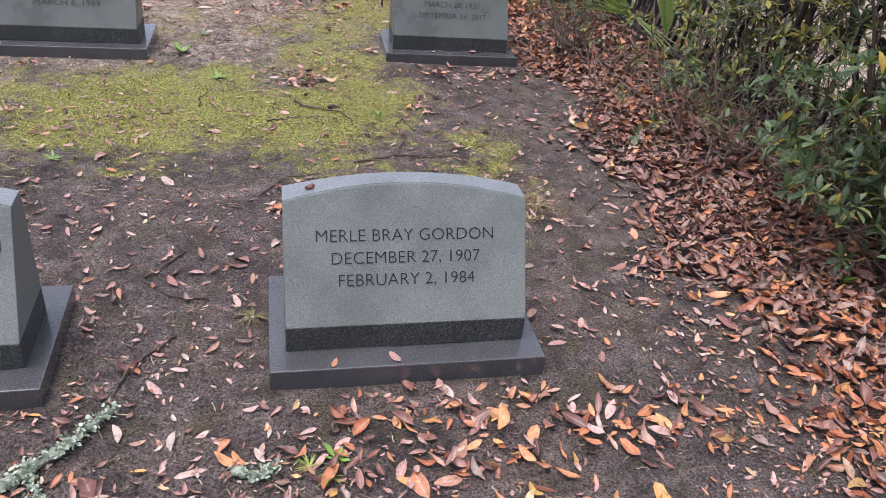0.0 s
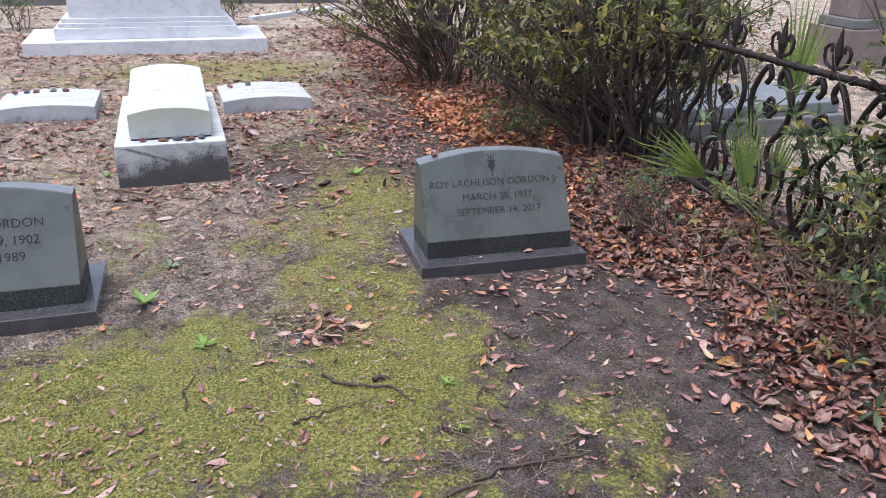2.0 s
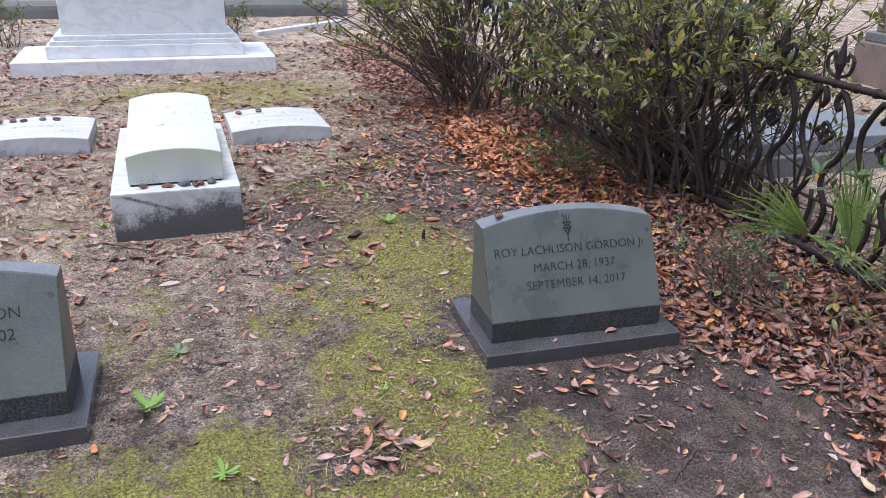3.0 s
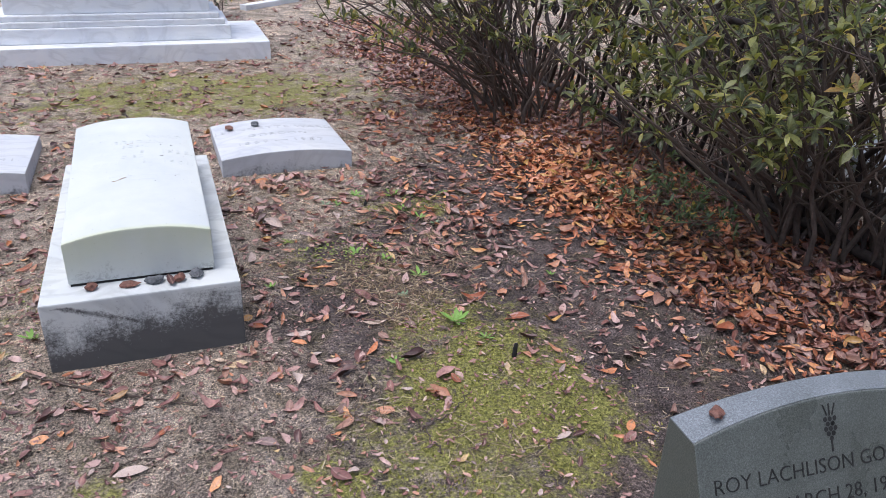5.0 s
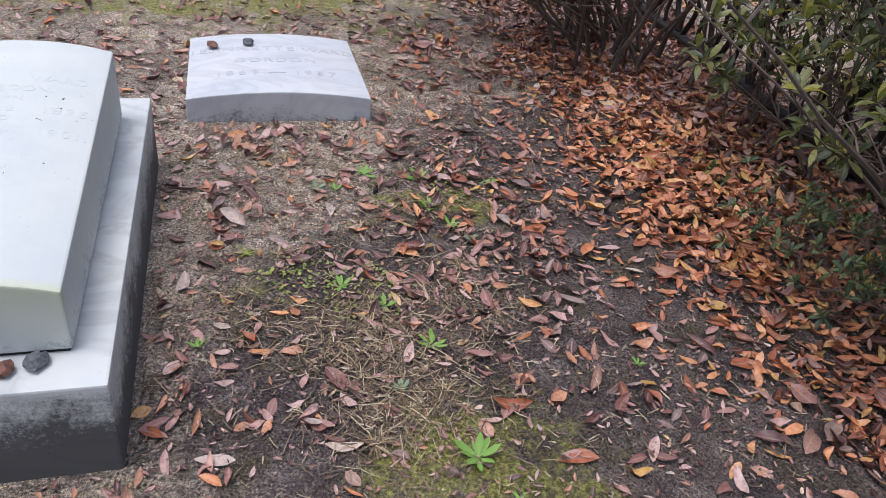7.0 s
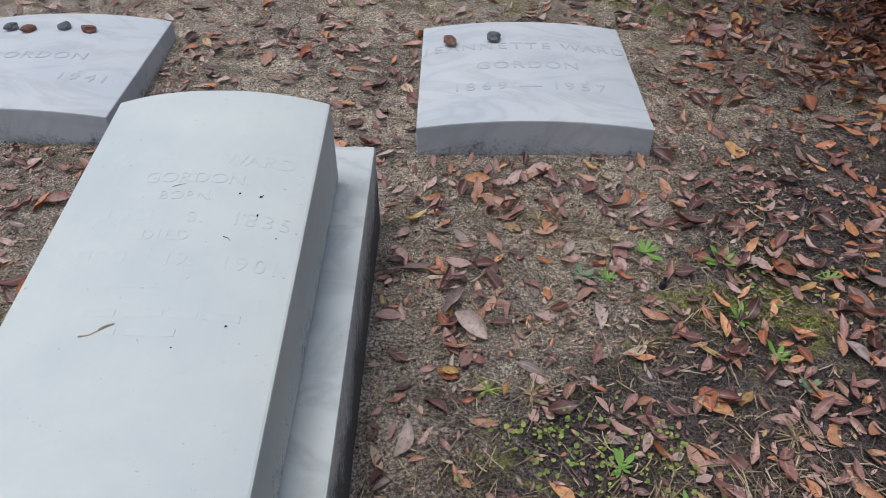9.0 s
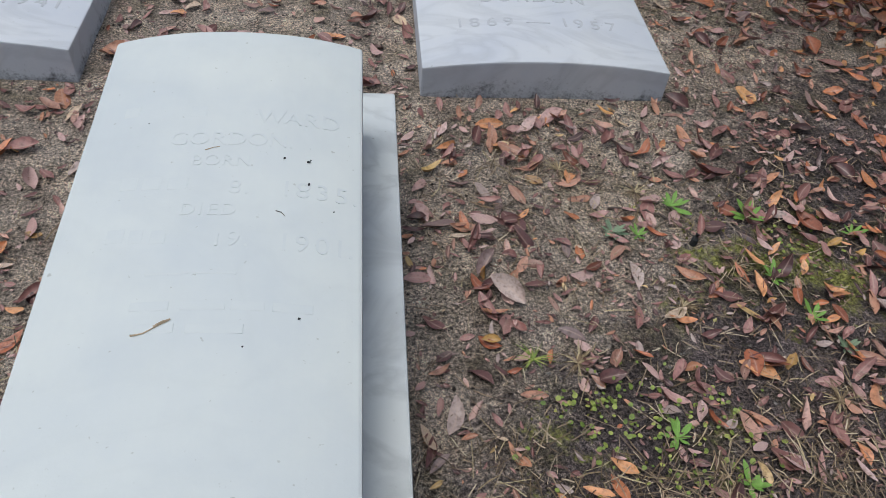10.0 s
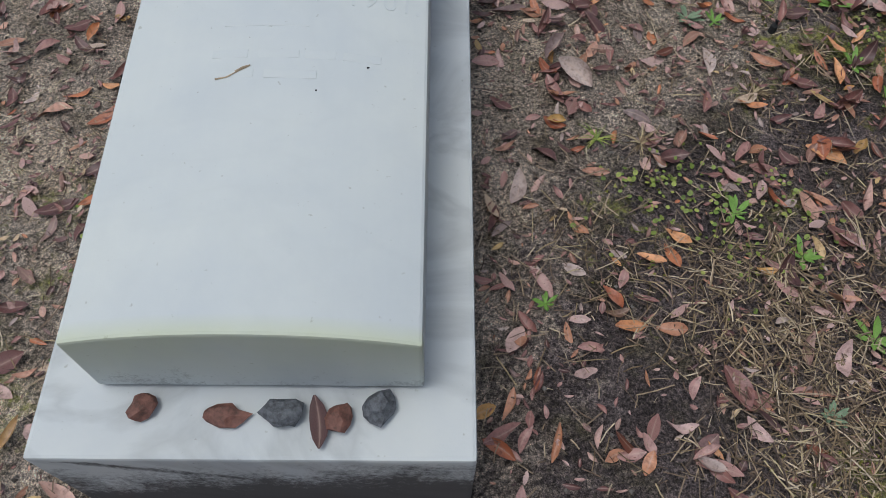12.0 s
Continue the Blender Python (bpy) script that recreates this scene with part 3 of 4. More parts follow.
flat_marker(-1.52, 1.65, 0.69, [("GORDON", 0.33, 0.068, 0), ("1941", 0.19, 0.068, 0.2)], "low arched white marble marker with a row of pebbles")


def monument():
    g = thing("family_monument", pose(-0.46, 4.36, 0), "large stepped white marble family monument", "monument")
    b = part("lower_step", finer(box(-1.22, 1.22, 0, 1.0, -0.05, 0.135, 0.008), 16, 0.3), MARBLE_FAR, g)
    mould_on(b, lambda c: 0.45 if c.z < 0.05 else 0.0)
    for nm, hw, y0, z0, z1 in (("upper_step", 0.92, 0.14, 0.135, 0.255), ("moulding", 0.88, 0.17, 0.255, 0.30), ("plinth", 0.84, 0.20, 0.30, 0.345), ("die", 0.77, 0.26, 0.345, 1.25), ("cap", 0.9, 0.16, 1.25, 1.42)):
        o = part(nm, box(-hw, hw, y0, 1.0 - y0, z0 + 0.001, z1, 0.008), MARBLE_FAR, g)
        mould_on(o, lambda c: 0.0)
    return g


monument()


KEEP_OUT = [(-0.037, 0.753, -4.32, -3.845), (0.694, 1.50, -1.62, -1.125), (-1.41, -0.61, -1.61, -1.13), (-1.395, -0.595, -4.31, -3.86),
            (-0.605, 0.0, 0.0, 1.29), (0.085, 0.775, 1.605, 2.295), (-1.52, -0.83, 1.65, 2.34), (-1.68, 0.76, 4.36, 5.36), (3.12, 4.68, 0.0, 0.9)]


def blocked(x, y, edge=0.02):
    return any(x0 - edge < x < x1 + edge and y0 - edge < y < y1 + edge for x0, x1, y0, y1 in KEEP_OUT)


# ---------------------------------------------------------------- pebbles, twigs, weeds
def pebble(x, y, z, size, mat, label, seed, flat=0.65, long=1.25):
    r = np.random.RandomState(seed)
    bm = bmesh.new()
    bmesh.ops.create_icosphere(bm, subdivisions=2, radius=0.5)
    off = Vector(r.uniform(0, 50, 3))
    for v in bm.verts:
        v.co *= 1 + 0.6 * noise.noise(v.co * 2.2 + off) + 0.22 * noise.noise(v.co * 6 + off)
        v.co = Vector((v.co.x * size * long, v.co.y * size, v.co.z * size * flat))
    low = min(v.co.z for v in bm.verts)
    for v in bm.verts:
        v.co.z = max(v.co.z - low - size * 0.06, 0.0)
    o = part("pebble", bm, mat, None, "", pose(x, y, z, 0, 0, r.uniform(0, 360)))
    return tagged(o, label, "pebble", "pebbles left on the graves")


for i, (x, y, s, c, lg) in enumerate(((-0.455, 0.068, 0.036, 0, 1.15), (-0.345, 0.058, 0.030, 0, 1.9), (-0.262, 0.06, 0.042, 1, 1.35), (-0.185, 0.056, 0.036, 0, 1.15), (-0.133, 0.07, 0.040, 1, 1.2))):
    pebble(x, y, 0.238, s, PEBBLE_GREY if c else PEBBLE_RED, "dark grey speckled pebble on marble tomb" if c else "rough red-brown pebble on marble tomb", 30 + i, long=lg)
for i, (x, y, s, c) in enumerate(((0.18, 2.13, 0.045, 0), (0.33, 2.14, 0.042, 1))):
    pebble(x, y, 0.085 if i == 0 else 0.096, s, PEBBLE_GREY if c else PEBBLE_RED, "small pebble on white marble marker", 40 + i)
for i, x in enumerate((-1.43, -1.35, -1.28, -1.16, -1.07)):
    pebble(x, 2.19 + 0.02 * (i % 2), 0.088, 0.042, PEBBLE_GREY if i % 2 else PEBBLE_RED, "small dark pebble on white marble marker", 50 + i)
pebble(0.835, -1.300, 0.470, 0.032, PEBBLE_RED, "small red-brown pebble on granite gravestone", 60, 0.5)
pebble(0.09, -4.02, 0.466, 0.022, PEBBLE_RED, "tiny brown pebble on granite gravestone", 61)


def twig(points, r0, label="thin fallen twig on damp soil", mat=TWIG, name="twig"):
    pts = []
    for (x0, y0), (x1, y1) in zip(points, points[1:]):
        for k in range(8):
            t = k / 8
            pts.append((x0 + (x1 - x0) * t, y0 + (y1 - y0) * t))
    pts.append(points[-1])
    q = np.random.RandomState(int(abs(points[0][0] * 1000) + abs(points[0][1] * 77)) + 1)
    p3 = [(x + q.normal(0, 0.004), y + q.normal(0, 0.004), height(x, y) + r0 * 0.9 + 0.006 * abs(math.sin(i * 1.3))) for i, (x, y) in enumerate(pts)]
    v, f = tube(p3, [r0 * (1 - 0.6 * i / len(p3)) * q.uniform(0.8, 1.2) for i in range(len(p3))], 6)
    if mat == LICHEN:
        v = [p + Vector((1, 1, 0.6)) * 0.009 * noise.noise(p * 60) + Vector((0, 0, 0.006 * noise.noise(p * 25))) for p in v]
    me = mesh_from(name, v, f, mat)
    me.polygons.foreach_set("use_smooth", [True] * len(me.polygons))
    ob = tagged(new(name, me), label, "twig", "fallen twigs")
    if mat == LICHEN:
        flakes = Gather()
        for _ in range(int(900 * sum(math.dist(a, b) for a, b in zip(points, points[1:])))):
            p = Vector(p3[q.randint(len(p3))]) + Vector((q.normal(0, r0 * 0.8), q.normal(0, r0 * 0.8), q.uniform(0.1, 1.0) * r0))
            flakes.add(*turned(LEAVES[q.randint(9)], Matrix.Translation(p) @ Euler(tuple(q.uniform(-1.2, 1.2, 2)) + (q.uniform(0, 6.3),)).to_matrix().to_4x4() @ Matrix.Diagonal((1, 1.9, 1, 1)) @ Matrix.Scale(q.uniform(0.006, 0.016), 4)))
        f = new("lichen", ribbed(flakes.mesh("lichen", LICHEN_FLAKE)))
        f.parent = ob
        tagged(f, "ruffled pale green lichen", kind="stuff")
    return ob


def grass_tuft(x, y, n, ln, mat, label, seed):
    """A loose tuft of narrow blades fanning out from one root."""
    r = np.random.RandomState(seed)
    gt = Gather()
    for _ in range(n):
        a, up = r.uniform(0, 6.283), r.uniform(0.15, 0.9)
        d, k, w = Vector((math.cos(a), math.sin(a), 0)), ln * r.uniform(0.5, 1.1), r.uniform(0.0012, 0.0028)
        side = Vector((-d.y, d.x, 0)) * w
        v = []
        for t in (0, 0.35, 0.7, 1.0):
            p = d * k * t + Vector((0, 0, 0.004 + k * up * (t - 0.85 * t * t)))
            v += [p - side * (1.1 - t), p + side * (1.1 - t)]
        gt.add(v, [(0, 1, 3, 2), (2, 3, 5, 4), (4, 5, 7, 6)])
    ob = new("grass_tuft", gt.mesh("grass_tuft", mat))
    ob.matrix_basis = pose(x, y, height(x, y))
    return tagged(ob, label, "grass tuft", "grass tufts")


grass_tuft(1.07, -3.31, 70, 0.11, PALE_STRAW, "pale dry straw tuft in dark soil", 3)
grass_tuft(1.0, -3.42, 40, 0.08, PALE_STRAW, "pale dry straw tuft in dark soil", 4)
grass_tuft(-0.08, -3.98, 40, 0.075, DRY_FERN, "brown-green withered fern tuft beside granite base", 5)
for i, (gx, gy) in enumerate(((0.60, 1.22), (0.42, 1.3), (0.78, 0.98), (0.62, 0.86), (0.88, 0.62), (0.36, 0.72), (0.72, 0.12), (0.52, -0.02), (1.02, 0.42))):
    grass_tuft(gx, gy, 30, 0.055, PALE_STRAW, "small flattened tuft of dry grass in soil", 10 + i)
for i, (gx, gy) in enumerate(((0.27, 0.73), (0.05, -4.6), (0.1, -4.64), (0.55, -2.4), (0.5, -2.62))):
    grass_tuft(gx, gy, 22, 0.05, CLOVER, "small green grass tuft in soil", 30 + i)


twig([(0.36, -2.90), (0.55, -2.84), (0.82, -2.86)], 0.006)
twig([(0.55, -2.84), (0.62, -2.66), (0.55, -2.55)], 0.004)
twig([(-0.68, 0.0), (-0.45, -0.16), (-0.18, -0.31)], 0.0045)
twig([(0.13, -2.21), (0.19, -2.29), (0.36, -2.36), (0.39, -2.47)], 0.006)
twig([(-0.01, -2.45), (0.13, -2.42), (0.25, -2.41)], 0.0035)
twig([(-0.32, -2.28), (-0.32, -2.18), (-0.27, -2.07)], 0.0035)
twig([(0.30, -2.29), (0.36, -2.30)], 0.009, "short thick branch piece on moss")
twig([(2.51, -0.05), (2.53, -0.5), (2.56, -1.0)], 0.008, "long thin branch lying along the fence")
twig([(-0.05, -3.2), (0.05, -3.05), (0.2, -3.02)], 0.004)
twig([(-0.42, -3.75), (-0.3, -3.6), (-0.38, -3.45)], 0.0045)
twig([(1.0, -2.3), (1.15, -2.2), (1.3, -2.26)], 0.004)
twig([(-0.30, -4.05), (-0.42, -4.2), (-0.45, -4.35)], 0.005)
twig([(0.35, 0.05), (0.42, 0.2), (0.36, 0.32)], 0.0025)
twig([(1.25, -3.4), (1.4, -3.25), (1.62, -3.3)], 0.004)
twig([(0.42, -0.62), (0.55, -0.57), (0.62, -0.5)], 0.003)
twig([(1.55, -4.0), (1.8, -3.92), (2.1, -4.0)], 0.005)
twig([(-0.66, -4.60), (-0.54, -4.49), (-0.43, -4.36)], 0.017, "fallen branch crusted with pale green lichen", LICHEN, "lichen_branch")
twig([(-0.60, -4.52), (-0.56, -4.62), (-0.5, -4.7)], 0.011, "fallen branch crusted with pale green lichen", LICHEN, "lichen_branch")
twig([(-0.12, -4.60), (-0.07, -4.62), (-0.03, -4.6)], 0.011, "short branch piece crusted with pale lichen", LICHEN, "lichen_branch")


RT = np.random.RandomState(77)
for _ in range(46):
    tx, ty, ta, tl = RT.uniform(-1.2, 2.0), RT.uniform(-4.9, 3.0), RT.uniform(0, 6.28), RT.uniform(0.07, 0.26)
    if not blocked(tx, ty, 0.16):
        mid = (tx + math.cos(ta) * tl * 0.5 + RT.normal(0, 0.015), ty + math.sin(ta) * tl * 0.5 + RT.normal(0, 0.015))
        twig([(tx, ty), mid, (tx + math.cos(ta) * tl, ty + math.sin(ta) * tl)], RT.uniform(0.0012, 0.0035))


def stub(x, y, h):
    v, f = tube([(0, 0, -0.02), (0.002, 0, h * 0.6), (0.006, 0.004, h)], [0.009, 0.008, 0.006], 7)
    tagged(new("plant_stub", mesh_from("plant_stub", v, f, LETTER)), "blackened short plant stub in soil", "stub").matrix_basis = pose(x, y, height(x, y))


stub(0.70, 1.05, 0.03)
stub(0.85, -0.35, 0.05)

WEED_LEAF = [leaf_shape(1, w, 0.05, 0.25, 4, 1.4, 0.03, 0.05) for w in (0.25, 0.31)]


def weed(x, y, size, leaves, seed, mat=WEED, label="bright green rosette weed in damp soil"):
    r = np.random.RandomState(seed)
    g = thing("weed", pose(x, y, height(x, y) + 0.003, 0, 0, r.uniform(0, 360)), label, "weed", "rosette weeds")
    me = [ribbed(mesh_from("leaf", *s, mat)) for s in WEED_LEAF]
    for i in range(leaves):
        a = 360 * i / leaves + r.uniform(-18, 18)
        s = size * r.uniform(0.6, 1.1)
        o = new("leaf", me[i % 2])
        o.parent = g
        o.matrix_basis = pose(0, 0, 0, 0, 0, a) @ pose(0, 0, 0, 0, -r.uniform(10, 40), 0) @ Matrix.Translation((s * 0.5, 0, 0.0)) @ Matrix.Scale(s, 4)
    return g


for i, (x, y, s, k) in enumerate(((0.68, 1.17, 0.055, 8), (0.87, 1.14, 0.055, 8), (0.74, -0.09, 0.065, 10), (0.72, 0.28, 0.045, 8), (0.52, 0.545, 0.04, 8), (0.63, 0.45, 0.042, 9),
                                 (-0.45, -1.49, 0.075, 11), (-0.245, -1.89, 0.055, 8), (0.14, 0.35, 0.03, 7), (1.11, 1.08, 0.04, 7), (0.86, 0.95, 0.045, 6), (0.91, 0.83, 0.045, 6),
                                 (0.57, 1.07, 0.035, 6), (-0.86, -2.85, 0.05, 7), (0.54, -2.38, 0.045, 7), (0.45, -0.27, 0.04, 6), (0.8, -0.22, 0.035, 6), (2.05, -3.95, 0.06, 9),
                                 (-0.68, 0.22, 0.05, 7), (0.12, -4.58, 0.05, 8), (0.3, -1.62, 0.035, 6), (1.25, 0.15, 0.03, 6))):
    weed(x, y, s, k, 70 + i)
for i, (x, y, s) in enumerate(((0.61, 0.14, 0.04), (0.51, 1.08, 0.04), (-0.35, -1.15, 0.05), (0.95, 0.75, 0.035), (-0.6, 0.3, 0.04))):
    weed(x, y, s, 11, 100 + i, PALE_WEED, "pale grey-green feathery weed in soil")

# ---------------------------------------------------------------- leaf litter, straw, crumbs and moss
def bell(x, y, cx, cy, rx, ry):
    return math.exp(-((x - cx) / rx) ** 2 - ((y - cy) / ry) ** 2)


def litter_cover(x, y):
    edge = float(np.interp(y, (-5.0, -4.2, -3.4, -2.7, -2.0, -1.6, -0.6, 0.3, 1.5, 3.0, 4.5), (1.4, 1.42, 1.45, 1.55, 1.7, 1.5, 1.65, 1.55, 1.5, 1.48, 1.4)))
    edge += 0.07 * math.sin(y * 5.3) + 0.12 * noise.noise(Vector((x * 3, y * 3, 9)))
    d = 1 / (1 + math.exp(-(x - edge) * 8))
    if x > 2.9:
        d *= 0.35
    d = max(d, ((0.3 if y > -0.6 else 0.15) + 0.13 * noise.noise(Vector((x * 2.5, y * 2.5, 5)))) * (1 - 0.8 * min(1.0, moss_cover(x, y))))
    d = max(d, 1.1 * (noise.noise(Vector((x * 4.1, y * 4.1, 31))) - 0.36))
    for cx, cy, rx, ry, s in ((0.6, -4.55, 0.9, 0.18, 0.85), (-0.45, -4.75, 0.4, 0.25, 0.6), (1.4, -4.7, 0.5, 0.35, 0.3), (0.18, -1.9, 0.2, 0.16, 0.7), (1.2, -1.75, 0.5, 0.14, 0.5),
                             (0.22, 1.0, 0.16, 0.22, 0.7), (0.35, 1.42, 0.38, 0.14, 0.7), (0.6, 0.25, 0.4, 0.35, 0.24), (0.12, 0.3, 0.12, 0.4, 0.22), (1.05, 0.9, 0.5, 0.8, 0.62), (0.75, 1.5, 0.4, 0.35, 0.5), (1.1, 2.4, 0.4, 0.6, 0.6), (0.5, 0.75, 0.35, 0.2, 0.35),
                             (0.3, 0.0, 0.3, 0.25, 0.28), (-0.9, 1.2, 0.4, 0.3, 0.35), (-0.9, -2.5, 0.4, 0.3, 0.3), (0.3, -0.35, 0.5, 0.3, 0.2), (0.85, -2.2, 0.25, 0.2, 0.25), (-1.0, 1.4, 0.5, 0.2, 0.4)):
        d = max(d, s * bell(x, y, cx, cy, rx, ry))
    if y > 2.6 and x < 1.6:
        d = max(d, 0.2)
    return d


def leaf_pose(x, y, size, r, cover):
    lift = r.uniform(0.003, 0.010) + r.uniform(0, 0.045) * max(0, cover - 0.3)
    tip = 9 + 20 * cover
    return (Matrix.Translation((x, y, height(x, y) + lift)) @ Euler((radians(r.normal(0, tip)), radians(r.normal(0, tip * 0.7)), r.uniform(0, 6.283))).to_matrix().to_4x4()
            @ Matrix.Diagonal((size, size * r.uniform(0.75, 1.2), size * r.uniform(0.3, 1.7), 1)))


def build_litter():
    r = np.random.RandomState(21)
    pile, drift = Gather(), Gather()
    single = [ribbed(mesh_from("fallen_leaf", *s, LITTER_ONE)) for s in LEAVES]
    heap, placed = Gather(), 0
    n = 150000
    xs = np.concatenate([r.uniform(-2.1, 3.3, 95000), r.uniform(1.1, 2.75, n - 95000)])
    ys = np.concatenate([r.uniform(-5.4, 6.0, 95000), r.uniform(-5.2, 4.6, n - 95000)])
    for i, (x, y, u, s) in enumerate(zip(xs, ys, r.uniform(0, 1, n), r.normal(0.046, 0.019, n))):
        c = litter_cover(x, y)
        if u > (c * 0.72 if i < 95000 else (c - 0.35) * 0.6) or blocked(x, y):
            continue
        s = min(0.095, max(0.016, s if c > 0.4 or y > -1.0 else s * 0.8))
        m = leaf_pose(x, y, s, r, c)
        k = r.randint(9)
        if placed < 280 and -0.9 < x < 1.35 and -0.6 < y < 1.7 and r.uniform() < 0.4:
            o = new("fallen_leaf", single[k])
            o.parent = ground
            o.matrix_basis = m
            placed += 1
        else:
            warm = 0.9 * bell(x, y, 1.8, 1.0, 0.55, 1.5) + 0.2 * bell(x, y, 1.8, -4.3, 0.6, 0.6) + 0.55 * bell(x, y, 0.7, -4.6, 0.9, 0.25) + 0.14 * bell(x, y, 0.6, 0.9, 1.0, 1.0) + 0.08
            (pile if r.uniform() < warm else drift if c > 0.45 and x > 1.1 and y < 1.4 else heap).add(*turned(LEAVES[k], m))
    for x, y in zip(r.uniform(-1.8, 2.3, 60000), r.uniform(-5.0, 4.6, 60000)):
        if not blocked(x, y) and r.uniform() < 0.25 + 0.75 * noise.noise(Vector((x * 1.8, y * 1.8, 12))) + (0.25 if y > -1.6 else 0.0) - (0.3 if y > 2.4 and x < 1.3 else 0.0):
            heap.add(*turned(LEAVES[r.randint(9)], leaf_pose(x, y, r.uniform(0.008, 0.028), r, 0.15)))
    for x, y in zip(r.uniform(-5, 10, 6000), r.uniform(3, 14, 6000)):
        if (-2.1 < x < 3.3 and y < 6) or blocked(x, y):
            continue
        heap.add(*turned(LEAVES[r.randint(9)], leaf_pose(x, y, r.uniform(0.05, 0.1), r, 0.2)))
    for x, y in zip(r.uniform(3.3, 8, 1500), r.uniform(-5, 3, 1500)):
        if not blocked(x, y):
            heap.add(*turned(LEAVES[r.randint(9)], leaf_pose(x, y, r.uniform(0.05, 0.09), r, 0.2)))
    tagged(new("leaf_litter", ribbed(heap.mesh("leaf_litter", LITTER))), "dry red-brown fallen leaves over the soil", "leaf litter", kind="stuff")

    tagged(new("leaf_pile", ribbed(pile.mesh("leaf_pile", ORANGE))), "drift of orange-brown fallen leaves under the shrubs", "leaf litter", kind="stuff")

    tagged(new("leaf_drift", ribbed(drift.mesh("leaf_drift", DRIFT))), "deep brown leaves along the fence, darkened for the shrubs' shade", "leaf litter", kind="stuff")

    straw, mat = Gather(), Gather()
    clumps = [(0.62, 0.24, 0.13, 300), (0.55, 0.38, 0.09, 160), (0.58, 0.06, 0.12, 260), (0.42, 0.34, 0.08, 70), (0.3, -0.5, 0.1, 80), (0.62, -0.72, 0.09, 70), (0.85, 0.45, 0.12, 160), (0.35, 1.25, 0.18, 200), (0.75, 0.75, 0.3, 260), (0.22, -1.7, 0.2, 200), (1.09, -3.31, 0.07, 120), (0.2, 0.45, 0.12, 90),
              (0.14, -1.85, 0.15, 120), (0.5, -2.85, 0.2, 120), (0.75, 0.15, 0.25, 200), (-0.6, -2.6, 0.3, 150), (0.95, 1.25, 0.3, 160), (0.4, 3.2, 0.9, 300), (1.2, 2.2, 0.4, 200), (-0.9, 0.6, 0.25, 160)]
    for cx, cy, rad, n in clumps:
        for _ in range(int(n * 1.7)):
            x, y = r.normal(cx, rad * 0.85), r.normal(cy, rad * 0.85)
            if blocked(x, y):
                continue
            (mat if r.uniform() < 0.4 else straw).add(*blade(x, y, r, 1.4))
    tagged(new("straw_mat", mat.mesh("straw_mat", PALE_STRAW)), "matted patches of pale dry grass", "straw", kind="stuff")
    for _ in range(36000):
        x, y = r.uniform(-1.6, 2.6), r.uniform(-5.2, 5.2)
        if not blocked(x, y) and (y > -1.3 or r.uniform() < 0.2):
            straw.add(*blade(x, y, r, 0.75))
    tagged(new("dry_straw", straw.mesh("dry_straw", STRAW)), "scattered dry grass blades and pine needles", "straw", kind="stuff")

    crumbs = Gather()
    for _ in range(16000):
        x, y = r.uniform(-1.4, 1.9), r.uniform(-5.0, 2.2)
        if blocked(x, y, 0.0) or moss_cover(x, y) > 0.45:
            continue
        s = r.uniform(0.0015, 0.0055)
        z = height(x, y) + s * 0.3
        v = [Vector((x + a * s * r.uniform(0.6, 1.4), y + b * s * r.uniform(0.6, 1.4), z + c * s * r.uniform(0.5, 1.1))) for a, b, c in ((1, 0, 0), (0, 1, 0), (-1, 0, 0), (0, -1, 0), (0, 0, 1))]
        crumbs.add(v, [(0, 1, 4), (1, 2, 4), (2, 3, 4), (3, 0, 4)])
    tagged(new("soil_crumbs", crumbs.mesh("soil_crumbs", SOIL_CRUMB)), "small dark crumbs and grit of damp soil", "soil", kind="stuff")

    moss = Gather()
    for _ in range(170000):
        x, y = r.uniform(-1.9, 1.9), r.uniform(-3.6, 1.6)
        if r.uniform() > (moss_cover(x, y) + 0.5 * noise.noise(Vector((x * 9, y * 9, 2))) + 0.5 * noise.noise(Vector((x * 4, y * 4, 6))) - 0.6) * 1.0 or blocked(x, y, 0.0):
            continue
        s = r.uniform(0.003, 0.008)
        z = height(x, y)
        a = r.uniform(0, 6.3)
        v = [Vector((x + s * 0.7 * math.cos(a + k * 2.09), y + s * 0.7 * math.sin(a + k * 2.09), z - 0.001)) for k in range(3)] + [Vector((x + r.normal(0, 0.002), y + r.normal(0, 0.002), z + s * 1.2))]
        moss.add(v, [(0, 1, 3), (1, 2, 3), (2, 0, 3)])
    tagged(new("moss", moss.mesh("moss", MOSS_TUFT)), "low tufts of yellow-green moss", "moss", kind="stuff")

    clover = Gather()
    for cx, cy, rad, n in ((0.47, 0.56, 0.12, 70), (0.38, 0.6, 0.09, 40), (0.55, 0.48, 0.13, 60), (0.62, 0.6, 0.08, 25), (0.95, 1.05, 0.12, 60), (-0.68, 0.55, 0.08, 40), (0.35, 0.62, 0.06, 20), (-0.66, 0.4, 0.07, 25)):
        for _ in range(n):
            x, y, s = r.normal(cx, rad * 0.6), r.normal(cy, rad * 0.6), r.uniform(0.003, 0.006)
            if blocked(x, y, 0.0):
                continue
            z = height(x, y) + r.uniform(0.004, 0.014)
            tx, ty = r.normal(0, 0.3), r.normal(0, 0.3)
            v = [Vector((x + s * math.cos(k), y + s * math.sin(k), z + s * (tx * math.cos(k) + ty * math.sin(k)))) for k in np.linspace(0, 5.4, 7)]
            clover.add(v, [tuple(range(7))])
